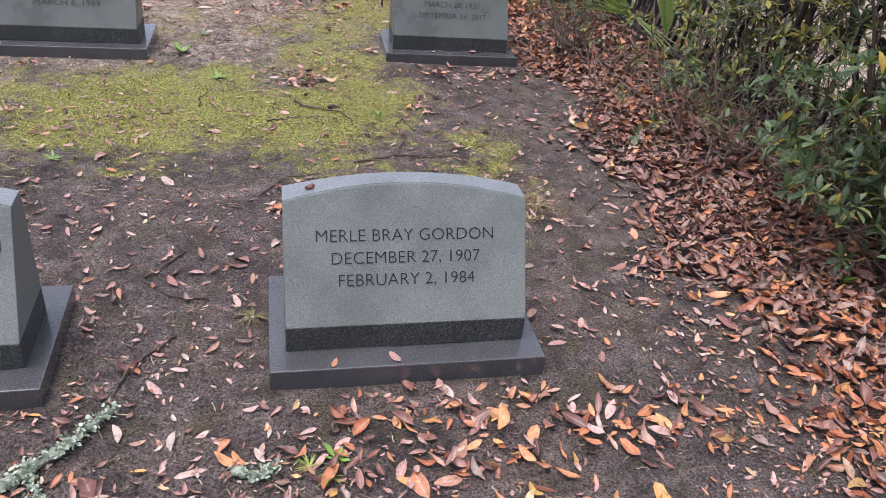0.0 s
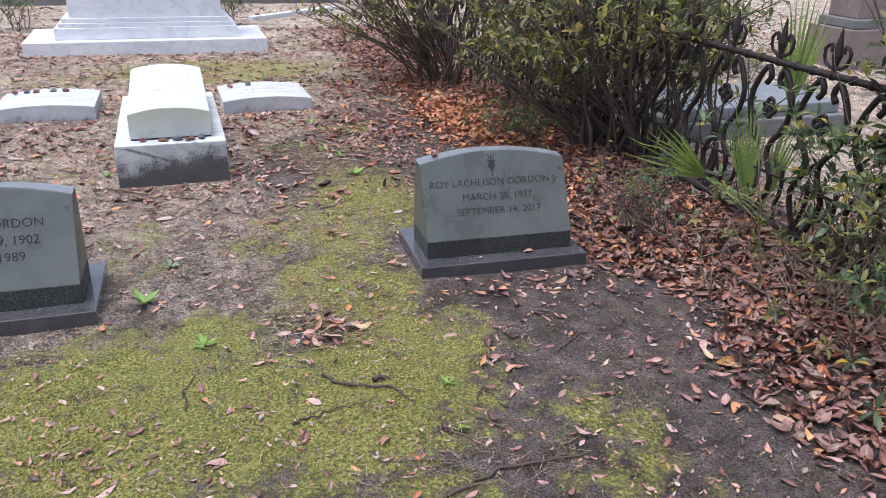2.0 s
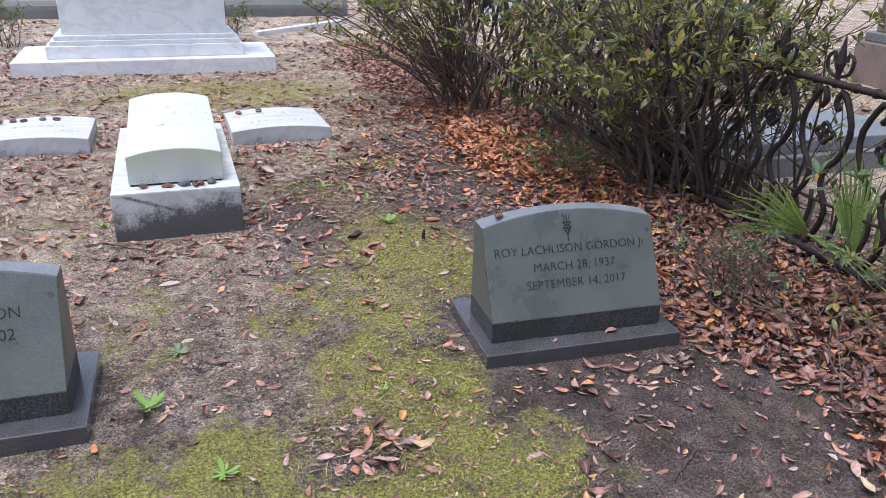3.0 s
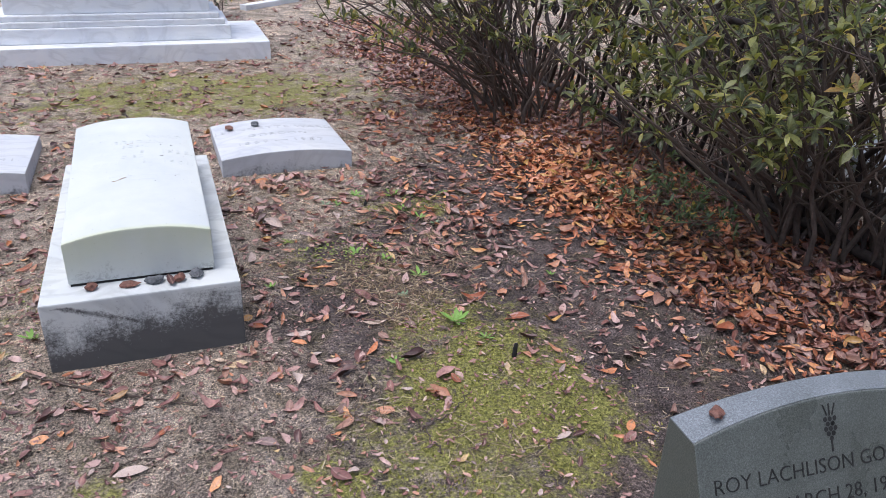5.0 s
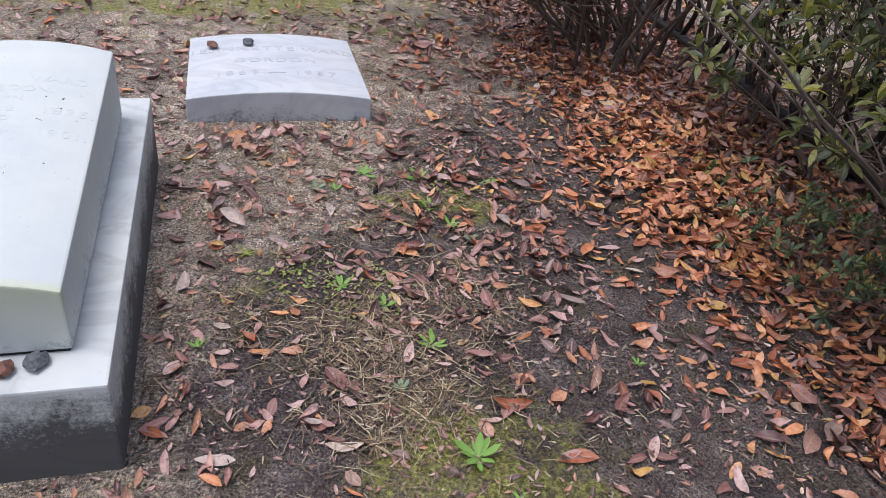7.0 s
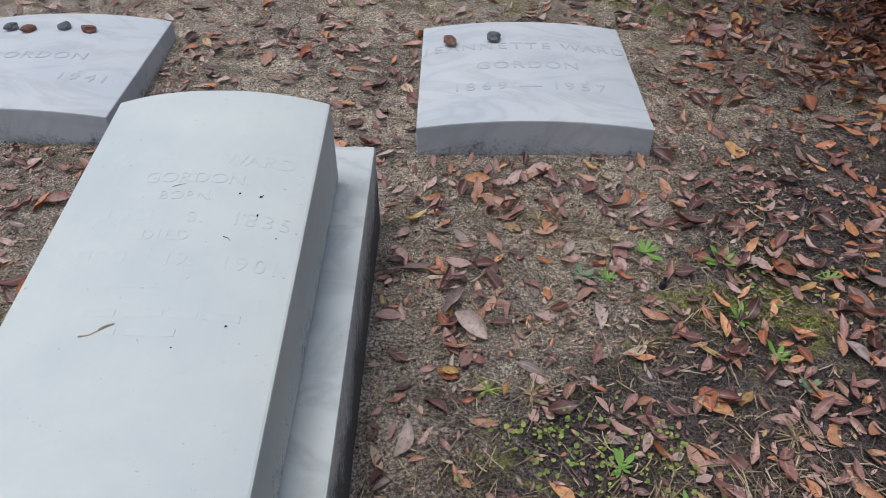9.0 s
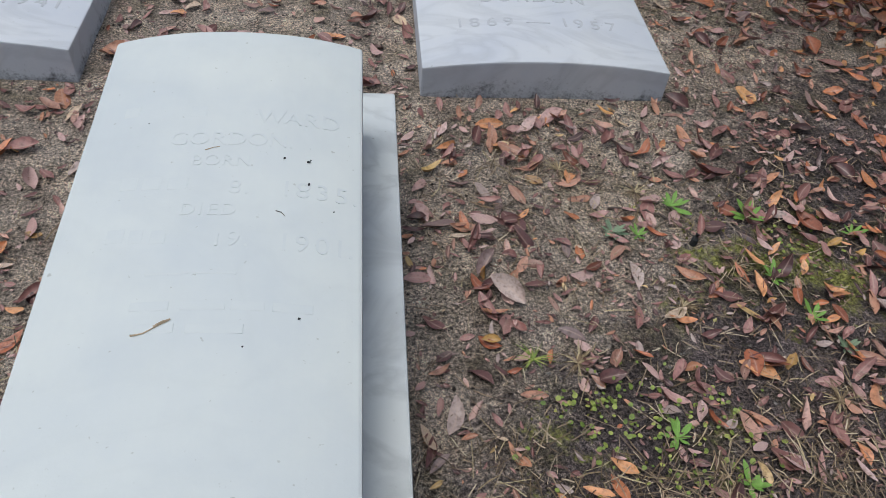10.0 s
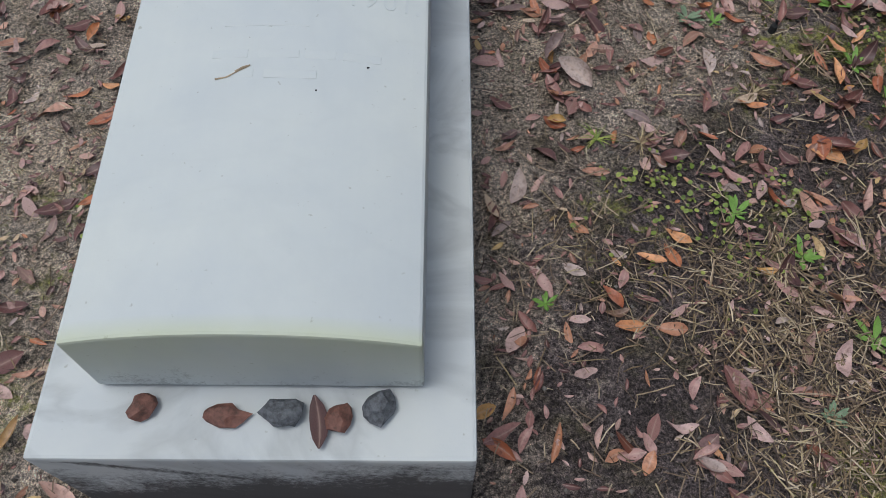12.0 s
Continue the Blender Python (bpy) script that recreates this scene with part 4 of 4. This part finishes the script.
    tagged(new("ground_clover", clover.mesh("ground_clover", CLOVER)), "tiny round green creeping weed leaves", "ground cover", kind="stuff")


def blade(x, y, r, big=1.0):
    ln, w, a = r.uniform(0.012, 0.055) * big, r.uniform(0.0005, 0.0013), r.uniform(0, 6.283)
    dx, dy = math.cos(a), math.sin(a)
    z = height(x, y) + r.uniform(0.002, 0.010)
    k = r.normal(0, 0.15)
    v = []
    for t in (-0.5, 0, 0.5):
        px, py = x + dx * ln * t - dy * ln * k * (t * t), y + dy * ln * t + dx * ln * k * (t * t)
        pz = z + r.uniform(0, 0.006)
        v += [Vector((px - dy * w, py + dx * w, pz)), Vector((px + dy * w, py - dx * w, pz + 0.0006))]
    return v, [(0, 1, 3, 2), (2, 3, 5, 4)]


SOIL_CRUMB = leaf_material("soil_crumb", [(0, (0.04, 0.032, 0.028)), (0.6, (0.10, 0.085, 0.075)), (1, (0.22, 0.2, 0.18))], rough=0.9, spec=0.2)
build_litter()


def lone_leaf(x, y, z, size, turn, k, label, tilt=0):
    o = new("fallen_leaf", ribbed(mesh_from("fallen_leaf", *LEAVES[k], LITTER_ONE)))
    o.matrix_basis = pose(x, y, z, tilt, 0, turn) @ Matrix.Diagonal((size, size, size * 0.8, 1))
    return tagged(o, label, "leaf", "leaves on the stones")


lone_leaf(-0.213, 0.05, 0.245, 0.075, 100, 0, "dry orange-brown leaf lying on marble tomb")
lone_leaf(1.22, -1.55, 0.063, 0.06, 10, 1, "dry brown leaf lying on granite base")
lone_leaf(0.98, -1.555, 0.062, 0.035, 40, 3, "dry brown leaf lying on granite base")
lone_leaf(0.14, -4.29, 0.062, 0.04, 70, 3, "dry red leaf lying on granite base")
lone_leaf(0.31, -4.285, 0.063, 0.05, 120, 5, "dry pale leaf lying on granite base")


def speck(x, y, size):
    tagged(pebble(x, y, slab_top(x, y) - 0.0005, size * 0.7, LETTER, "", int(abs(x) * 1000), 0.5), "tiny black dirt speck on the white marble slab", "dirt", "specks on the slab").name = "dirt_speck"


for x, y, size in ((-0.196, 0.820, 0.006), (-0.158, 0.817, 0.007), (-0.155, 0.822, 0.003), (-0.156, 0.767, 0.006), (-0.116, 0.718, 0.004), (-0.158, 0.516, 0.005), (-0.228, 0.467, 0.004), (-0.42, 0.9, 0.003)):
    speck(x, y, size)


def shred(points, r0, label, mat):
    v, f = tube([(x, y, slab_top(x, y) + 0.001) for x, y in points], [r0 * k for k in np.linspace(1, 0.5, len(points))], 5)
    tagged(new("twig", mesh_from("twig", v, f, mat)), label, "twig", "fallen twigs")


shred([(-0.373, 0.485), (-0.357, 0.488), (-0.345, 0.496), (-0.327, 0.507)], 0.0013, "short tan bark shred on the white marble slab", BARK_SHRED)
shred([(-0.345, 0.497), (-0.335, 0.505), (-0.325, 0.509)], 0.0022, "short tan bark shred on the white marble slab", BARK_SHRED)
shred([(-0.202, 0.706), (-0.194, 0.704), (-0.188, 0.697)], 0.0008, "thin curled stem on the white marble slab", TWIG)
shred([(-0.32, 0.83), (-0.308, 0.836), (-0.298, 0.838)], 0.0009, "short tan bark shred on the white marble slab", BARK_SHRED)


# ---------------------------------------------------------------- beyond the fence and far off
def low_slab():
    g = thing("grave_slab", pose(3.9, 0.45, 0), "grey granite grave slab behind the iron fence", "grave slab")
    part("plinth", box(-0.78, 0.78, -0.42, 0.42, -0.05, 0.13, 0.01), STONE_FAR, g)
    part("slab_top", box(-0.7, 0.7, -0.36, 0.36, 0.13, 0.22, 0.012), GRANITE_TOP, g, "pale granite top")


def pink_monument():
    g = thing("pedestal_monument", pose(7.15, 2.4, 0), "brown-pink stone pedestal monument beyond the fence", "monument")
    for nm, hw, z0, z1 in (("foot", 0.5, -0.05, 0.42), ("step", 0.44, 0.42, 0.52), ("shaft", 0.36, 0.52, 1.5)):
        part(nm, box(-hw, hw, -hw * 0.6, hw * 0.6, z0 + 0.001, z1, 0.015), PINK_STONE if nm != "step" else STONE_FAR, g)


def white_stone(x, y, w, h, turn):
    g = thing("headstone", pose(x, y, 0, 0, 0, turn), "white marble upright headstone far behind the shrubs", "headstone", "far white headstones")

    def section(u):
        s = u / w * 2
        z = h + 0.12 * math.sqrt(max(0, 1 - s * s))
        return [(-0.06, -0.05), (-0.06, z), (0.06, z), (0.06, -0.05)]

    mould_on(part("tablet", loft(list(np.linspace(-w / 2, w / 2, 13)), section, 0.006), MARBLE_FAR, g), lambda c: 0.1)


def coping():
    g = thing("grave_coping", pose(-1.2, 9.0, 0), "long dark granite coping with rounded top", "coping")
    prof = [(-0.2, -0.05), (-0.2, 0.12)] + [(-0.2 * math.cos(a), 0.12 + 0.18 * math.sin(a)) for a in np.linspace(0.3, math.pi - 0.3, 7)] + [(0.2, 0.12), (0.2, -0.05)]
    for x0, x1 in ((-4.2, -1.32), (-1.28, 1.2), (1.24, 3.7)):
        part("coping_block", loft([x0, x1], lambda x: prof, 0.004), STONE_FAR, g)
    k = thing("path_kerb", pose(1.55, 7.4, 0, 0, 0, 38.6), "narrow pale stone path kerb", "kerb")
    part("kerb_stone", box(-0.92, 0.92, -0.05, 0.05, -0.05, 0.05, 0.006), MARBLE_FAR, k)
    mould_on(k.children[0], lambda c: 0.2)


low_slab()
pink_monument()
white_stone(6.4, 6.9, 0.7, 0.7, 20)
white_stone(4.9, 8.3, 0.6, 0.55, -10)
coping()


# ---------------------------------------------------------------- iron fence
def fence():
    g = thing("iron_fence", pose(2.6, 0, 0), "rusted ornate cast-iron fence with scrolls and spear finials", "fence")

    def rod(name, pts, r0, r1=None, sides=6, label=""):
        n = len(pts)
        r1 = r0 if r1 is None else r1
        v, f = tube(pts, [r0 + (r1 - r0) * i / (n - 1) for i in range(n)], sides)
        me = mesh_from(name, v, f, IRON)
        me.polygons.foreach_set("use_smooth", [True] * len(me.polygons))
        return me

    def place(name, me, y, flip=1):
        o = new(name, me)
        o.parent = g
        o.matrix_basis = Matrix.Translation((0, y, 0)) @ Matrix.Diagonal((1, flip, 1, 1))
        return o

    y0, y1, step = -5.4, 4.4, 0.35
    place("top_rail", rod("top_rail", [(0, y0, 0.85), (0, y1, 0.85)], 0.0165, sides=8), 0)
    place("bottom_rail", rod("bottom_rail", [(0, y0, 0.055), (0, y1, 0.055)], 0.026, sides=6), 0)
    place("lower_rail", rod("lower_rail", [(0, y0, 0.30), (0, y1, 0.30)], 0.009, sides=6), 0)

    def bent(keys, n=14):
        ks = [Vector((0, *k)) for k in keys]
        out = []
        for i in range(n):
            t = i / (n - 1) * (len(ks) - 1)
            j = min(int(t), len(ks) - 2)
            f = t - j
            p0, p1, p2, p3 = ks[max(j - 1, 0)], ks[j], ks[j + 1], ks[min(j + 2, len(ks) - 1)]
            out.append(0.5 * ((2 * p1) + (p2 - p0) * f + (2 * p0 - 5 * p1 + 4 * p2 - p3) * f * f + (3 * p1 - p0 - 3 * p2 + p3) * f ** 3))
        return out

    scroll = rod("scroll", bent([(0.015, 0.06), (0.075, 0.16), (0.10, 0.27), (0.05, 0.36), (0.045, 0.44), (0.12, 0.54), (0.145, 0.66), (0.10, 0.77), (0.055, 0.82), (0.03, 0.77), (0.055, 0.735)], 22), 0.0155)
    picket = rod("picket", bent([(0, 0.06), (0.012, 0.14), (-0.012, 0.24), (0.0, 0.34)], 8), 0.0115)
    gv = Gather()
    for dy, dz in ((0.04, 0.07), (-0.04, 0.07), (0, 0.11), (0, 0.03)):
        ring = [(0, dy * 0.7 + 0.02 * math.cos(a), 0.57 + dz * 0.7 + 0.02 * math.sin(a)) for a in np.linspace(0, 2 * math.pi, 9)]
        gv.add(*tube(ring, [0.012] * 9, 5))
    rosette = gv.mesh("quatrefoil", IRON)
    gv = Gather()
    gv.add(*tube([(0, 0, 0.86), (0, 0, 0.90), (0, 0, 0.94), (0, 0, 0.98), (0, 0, 1.06)], [0.011, 0.014, 0.024, 0.018, 0.003], 6))
    for s in (-1, 1):
        gv.add(*tube(bent([(s * 0.01, 0.88), (s * 0.06, 0.90), (s * 0.075, 0.96), (s * 0.04, 0.985), (s * 0.035, 0.95)], 9), [0.009] * 9, 5))
    finial = gv.mesh("finial", IRON)
    collar = rod("collar", [(0, -0.009, 0.85), (0, 0.009, 0.85)], 0.0225, sides=8)
    y = y0 + step / 2
    while y < y1:
        for s in (-1, 1):
            place("scroll", scroll, y, s)
        place("picket", picket, y)
        place("picket", picket, y + step / 2)
        place("quatrefoil", rosette, y)
        place("finial", finial, y)
        for k in (-0.12, 0.0, 0.12):
            place("collar", collar, y + k)
        y += step
    return g


fence()


# ---------------------------------------------------------------- shrubs
def aim(direction, roll=0.0):
    return Vector(direction).to_track_quat("X", "Z").to_matrix().to_4x4() @ Matrix.Rotation(roll, 4, "X")


def rosette_of(gat, p, axis, n, size, r, shape=0, lift=0.55):
    axis = Vector(axis).normalized()
    u = axis.cross(Vector((0.2, 0.9, 0.3))).normalized()
    w = axis.cross(u)
    a0 = r.uniform(0, 6.3)
    for i in range(n):
        a = a0 + 2 * math.pi * i / n + r.uniform(-0.3, 0.3)
        d = (u * math.cos(a) + w * math.sin(a)) + axis * r.uniform(lift - 0.5, lift + 0.25)
        d.normalize()
        s = size * r.uniform(0.65, 1.2)
        m = Matrix.Translation(p + d * s * 0.55) @ aim(d, r.uniform(-0.5, 0.5)) @ Matrix.Scale(s, 4)
        gat.add(*turned(SHRUB_SHAPES[(shape + i) % 3], m))


SHRUB_SHAPES = [leaf_shape(1, 0.36, -0.08, 0.3, 3, 1.15), leaf_shape(1, 0.30, -0.14, 0.35, 3, 1.2), leaf_shape(1, 0.40, -0.04, 0.2, 3, 1.1)]


def shrub(x, y, h, wide, stems, leaf, leafmat, label, seed, twigs=5, lean=(0, 0), low=0.25, thick=0.012, category="shrub", bare=0.0, stemmat=None, foot_wide=1.0, arms=0, leafy=0.0):
    r = np.random.RandomState(seed)
    g = thing("shrub", pose(x, y, height(x, y)), label, category, "shrubs along the fence")
    leaves = Gather()
    for k in range(stems):
        a = 2 * math.pi * (k + r.uniform(-0.4, 0.4)) / stems
        reach = wide * r.uniform(0.25, 1.0)
        top = h * r.uniform(0.6, 1.05)
        if k < arms:
            a, reach, top = math.pi + r.uniform(-0.9, 0.9), wide * r.uniform(0.7, 1.15), h * r.uniform(0.42, 0.68)
        foot = Vector((r.normal(0, 0.07), r.normal(0, 0.12), -0.02)) * foot_wide
        out = Vector((math.cos(a) * reach + lean[0] * top, math.sin(a) * reach + lean[1] * top, 0))
        bend = Vector((r.normal(0, 0.06), r.normal(0, 0.06), 0))
        pts = []
        for i in range(9):
            t = i / 8
            w = Vector((r.normal(0, 0.008), r.normal(0, 0.008), 0)) if 0 < i else Vector()
            pts.append(foot + out * t ** 1.25 + bend * math.sin(t * 3.1) + Vector((0, 0, top * t ** 0.9)) + w)
        th = thick * r.uniform(0.6, 1.3)
        gs = Gather()
        gs.add(*tube(pts, [th * (1 - 0.75 * i / 8) for i in range(9)], 6))
        for q in range(twigs):
            t = r.uniform(low, 1.0)
            i = min(int(t * 8), 7)
            p = pts[i].lerp(pts[i + 1], t * 8 - i)
            along = (pts[i + 1] - pts[i]).normalized()
            side = Vector((r.normal(), r.normal(), r.uniform(-0.3, 0.7))).normalized()
            d = (along * 0.6 + side).normalized()
            ln = r.uniform(0.12, 0.36) * (1.15 - 0.4 * t)
            tp = [p + d * ln * s + Vector((0, 0, 0.06 * ln * s * s)) + Vector((r.normal(0, 0.006), r.normal(0, 0.006), 0)) for s in (0, 0.33, 0.66, 1.0)]
            gs.add(*tube(tp, [th * 0.36, th * 0.3, th * 0.24, th * 0.16], 4))
            if t > leafy and r.uniform() > bare:
                rosette_of(leaves, tp[-1], d + Vector((0, 0, 0.4)), r.randint(5, 9), leaf, r, q)
                if r.uniform() < 0.55:
                    rosette_of(leaves, tp[2], d, r.randint(2, 4), leaf * 0.9, r, q, 0.3)
                if r.uniform() < 0.4:
                    d2 = (d + Vector((r.normal(), r.normal(), r.uniform(0, 1))) * 0.6).normalized()
                    e = tp[2] + d2 * ln * 0.5
                    gs.add(*tube([tp[2], e], [th * 0.2, th * 0.12], 4))
                    rosette_of(leaves, e, d2 + Vector((0, 0, 0.4)), r.randint(4, 7), leaf * 0.95, r, q)
        if r.uniform() > bare:
            rosette_of(leaves, pts[-1], Vector((0, 0, 1)), 7, leaf, r)
        me = gs.mesh("stem", stemmat or STEM)
        o = new("stem", me)
        o.parent = g
    o = new("foliage", ribbed(leaves.mesh("foliage", leafmat)))
    o.parent = g
    tagged(o, kind="stuff")
    return g


shrub(2.62, 0.10, 1.5, 1.0, 58, 0.068, SHRUB_LEAF, "leggy azalea shrub with dark stems and olive leaves", 11, twigs=9, lean=(-0.12, -0.05), low=0.22, thick=0.0125, foot_wide=1.9, arms=9, bare=0.3, leafy=0.45)
shrub(2.12, 2.42, 1.4, 1.15, 54, 0.062, SHRUB_LEAF, "leggy azalea shrub with dark stems and olive leaves", 12, twigs=9, lean=(-0.25, -0.1), low=0.22, thick=0.0115, foot_wide=1.8, arms=12, bare=0.28, leafy=0.42)
shrub(2.75, 4.4, 1.5, 0.9, 18, 0.06, SHRUB_LEAF, "olive-leaved azalea shrub beside the sandy path", 13, twigs=9, lean=(-0.1, 0), low=0.3)
# Next three shrubs: unseen upper parts added height to shade the leaf drift.
shrub(2.8, -3.3, 1.9, 0.75, 22, 0.072, SHRUB_LEAF, "azalea shrub with olive leaves, unseen top raised for shade", 14, twigs=7, lean=(-0.1, 0.0), low=0.25, thick=0.010, bare=0.2)
shrub(2.9, -4.4, 2.0, 0.85, 22, 0.075, AZALEA_LEAF, "azalea shrub with bluish-green leaves, unseen top raised for shade", 15, twigs=8, lean=(-0.15, 0.05), low=0.25, thick=0.010, bare=0.2)
shrub(2.72, -2.35, 1.7, 0.6, 24, 0.068, SHRUB_LEAF, "thin straggling shrub growing through the fence", 16, twigs=8, lean=(0, 0.0), low=0.2, thick=0.008, bare=0.2)
shrub(1.95, -1.37, 0.34, 0.2, 20, 0.03, AZALEA_LEAF, "small half-dead shrub with bare twigs", 18, twigs=6, low=0.2, thick=0.006, bare=0.6)
shrub(2.02, 0.42, 0.18, 0.18, 14, 0.036, AZALEA_LEAF, "small green seedling shrub in leaf litter", 19, twigs=5, low=0.3, thick=0.004)
shrub(2.3, -3.0, 0.5, 0.5, 22, 0.05, AZALEA_LEAF, "tangle of dry brush with few leaves", 20, twigs=6, low=0.1, thick=0.005, bare=0.75, stemmat=BRUSH, foot_wide=2.5)
shrub(2.25, -2.3, 0.4, 0.45, 18, 0.045, SHRUB_LEAF, "tangle of dry brush with few leaves", 21, twigs=6, low=0.1, thick=0.005, bare=0.65, stemmat=BRUSH, foot_wide=2.5)
shrub(2.35, -3.85, 0.45, 0.45, 18, 0.07, AZALEA_LEAF, "low azalea sprouts with bluish-green leaves", 22, twigs=7, low=0.2, thick=0.005, bare=0.15, foot_wide=2.0)
shrub(2.45, -2.75, 0.95, 0.45, 26, 0.06, SHRUB_LEAF, "upright tangle of dry brush with sparse leaves", 29, twigs=7, low=0.1, thick=0.006, bare=0.5, stemmat=BRUSH, foot_wide=3.0)
shrub(2.62, -3.5, 0.9, 0.5, 18, 0.078, AZALEA_LEAF, "azalea shrub with glossy bluish-green leaves", 31, twigs=5, low=0.3, thick=0.007, bare=0.2, lean=(-0.1, 0), foot_wide=2.0)
shrub(2.62, -4.15, 0.8, 0.5, 16, 0.08, AZALEA_LEAF, "azalea shrub with glossy bluish-green leaves", 32, twigs=5, low=0.3, thick=0.007, bare=0.2, lean=(-0.1, 0.1), foot_wide=2.0)
shrub(2.62, -2.0, 0.65, 0.45, 18, 0.064, AZALEA_LEAF, "low leafy shrub at the foot of the fence", 34, twigs=5, low=0.2, thick=0.006, bare=0.1, foot_wide=2.0)
shrub(2.5, 1.3, 1.1, 0.5, 16, 0.066, SHRUB_LEAF, "thin straggling shrub growing through the fence", 23, twigs=7, low=0.25, thick=0.008, bare=0.2, foot_wide=2.2, arms=4)
shrub(2.6, 0.75, 1.0, 0.5, 16, 0.072, SHRUB_LEAF, "leafy azalea sprays in front of the fence", 35, twigs=5, low=0.4, thick=0.007, bare=0.2, foot_wide=2.0, arms=5)
shrub(0.55, 6.6, 0.45, 0.22, 8, 0.05, AZALEA_LEAF, "small dark shrub beside the marble monument", 24, twigs=5, low=0.2, thick=0.006)
shrub(-1.95, 6.3, 0.5, 0.2, 8, 0.05, AZALEA_LEAF, "small dark shrub beside the marble monument", 25, twigs=5, low=0.2, thick=0.006)
shrub(2.9, 7.9, 0.9, 0.7, 14, 0.07, AZALEA_LEAF, "green shrub near the granite coping", 26, twigs=8, low=0.15)
shrub(2.9, -0.35, 1.15, 0.5, 18, 0.062, SHRUB_LEAF, "twiggy olive-leaved shrub behind the iron fence", 39, twigs=7, low=0.2, thick=0.009, bare=0.2, foot_wide=1.6, leafy=0.35)
shrub(3.35, 1.5, 1.3, 0.6, 26, 0.07, SHRUB_LEAF, "olive-leaved shrub behind the iron fence", 36, twigs=7, low=0.2, thick=0.009, bare=0.15, foot_wide=2.0)
shrub(4.3, 2.5, 1.2, 0.7, 24, 0.08, AZALEA_LEAF, "green shrub beyond the iron fence", 37, twigs=8, low=0.15, foot_wide=2.0)
shrub(5.3, 3.0, 1.0, 0.7, 22, 0.08, AZALEA_LEAF, "green shrub beyond the iron fence", 38, twigs=8, low=0.15, foot_wide=2.0)
shrub(5.6, 3.6, 0.9, 0.7, 14, 0.08, SHRUB_LEAF, "green shrub beside the pedestal monument", 27, twigs=8, low=0.15)
shrub(4.6, 5.2, 1.1, 0.8, 14, 0.08, AZALEA_LEAF, "green shrub beyond the iron fence", 28, twigs=8, low=0.15)


# ---------------------------------------------------------------- palmetto
def palmetto():
    r = np.random.RandomState(5)
    g = thing("palmetto", pose(2.64, -1.34, 0), "young green palmetto with stiff fan fronds", "palm")

    def fan(hub, towards, across, n, spread_deg, length, width, stalk):
        gt = []
        d, c = Vector(towards).normalized(), Vector(across).normalized()
        for i in range(n):
            s = (i / (n - 1) - 0.5) * 2
            a = radians(spread_deg) * s
            w = (d * math.cos(a) + c * math.sin(a)).normalized()
            ln = length * (1 - 0.25 * abs(s)) * r.uniform(0.88, 1.08)
            nrm = w.cross(c).normalized()
            wide = w.cross(nrm).normalized()
            verts, faces = [], []
            for j in range(6):
                t = j / 5
                ww = width * (0.35 + 0.65 * math.sin(min(1, t * 2.2) * math.pi / 2)) * (1 - t ** 2.4) + 0.0008
                p = Vector(hub) + w * ln * t + Vector((0, 0, -0.12 * ln * t ** 3 * r.uniform(0.2, 1.2)))
                verts += [p - wide * ww + nrm * ww * 0.45, p, p + wide * ww + nrm * ww * 0.45]
            for j in range(5):
                k = j * 3
                faces += [(k, k + 3, k + 4, k + 1), (k + 1, k + 4, k + 5, k + 2)]
            gt.append((verts, faces))
        v, f = tube([stalk, Vector(stalk).lerp(Vector(hub), 0.5) + Vector((0, 0, 0.02)), hub], [0.009, 0.008, 0.006], 6)
        o = new("frond", mesh_from("frond", v, f, PALM))
        o.parent = g
        for bv, bf in gt:
            b = new("blade", ribbed(mesh_from("blade", bv, bf, PALM_ONE)))
            b.parent = o

    fan((-0.03, 0.0, 0.08), (-0.16, 0.05, 1), (0.6, -0.8, 0), 14, 17, 0.60, 0.0080, (0.02, 0, 0))
    fan((-0.31, 0.02, 0.25), (-0.82, 0.10, 0.50), (0.25, -0.35, 0.85), 13, 26, 0.54, 0.0065, (0.0, 0, 0.02))
    fan((0.10, -0.02, 0.60), (-0.08, -0.05, 1), (0.7, -0.7, 0.1), 13, 16, 0.64, 0.0078, (0.05, -0.02, 0))
    fan((0.06, -0.02, 0.10), (0.12, -0.1, 1), (0.6, -0.8, 0), 8, 11, 0.5, 0.0072, (0.04, 0, 0))
    fan((-0.31, 0.0, 0.25), (0.55, -0.75, -0.32), (0.3, 0.3, 0.9), 4, 7, 0.44, 0.0050, (-0.20, 0.01, 0.18))


palmetto()
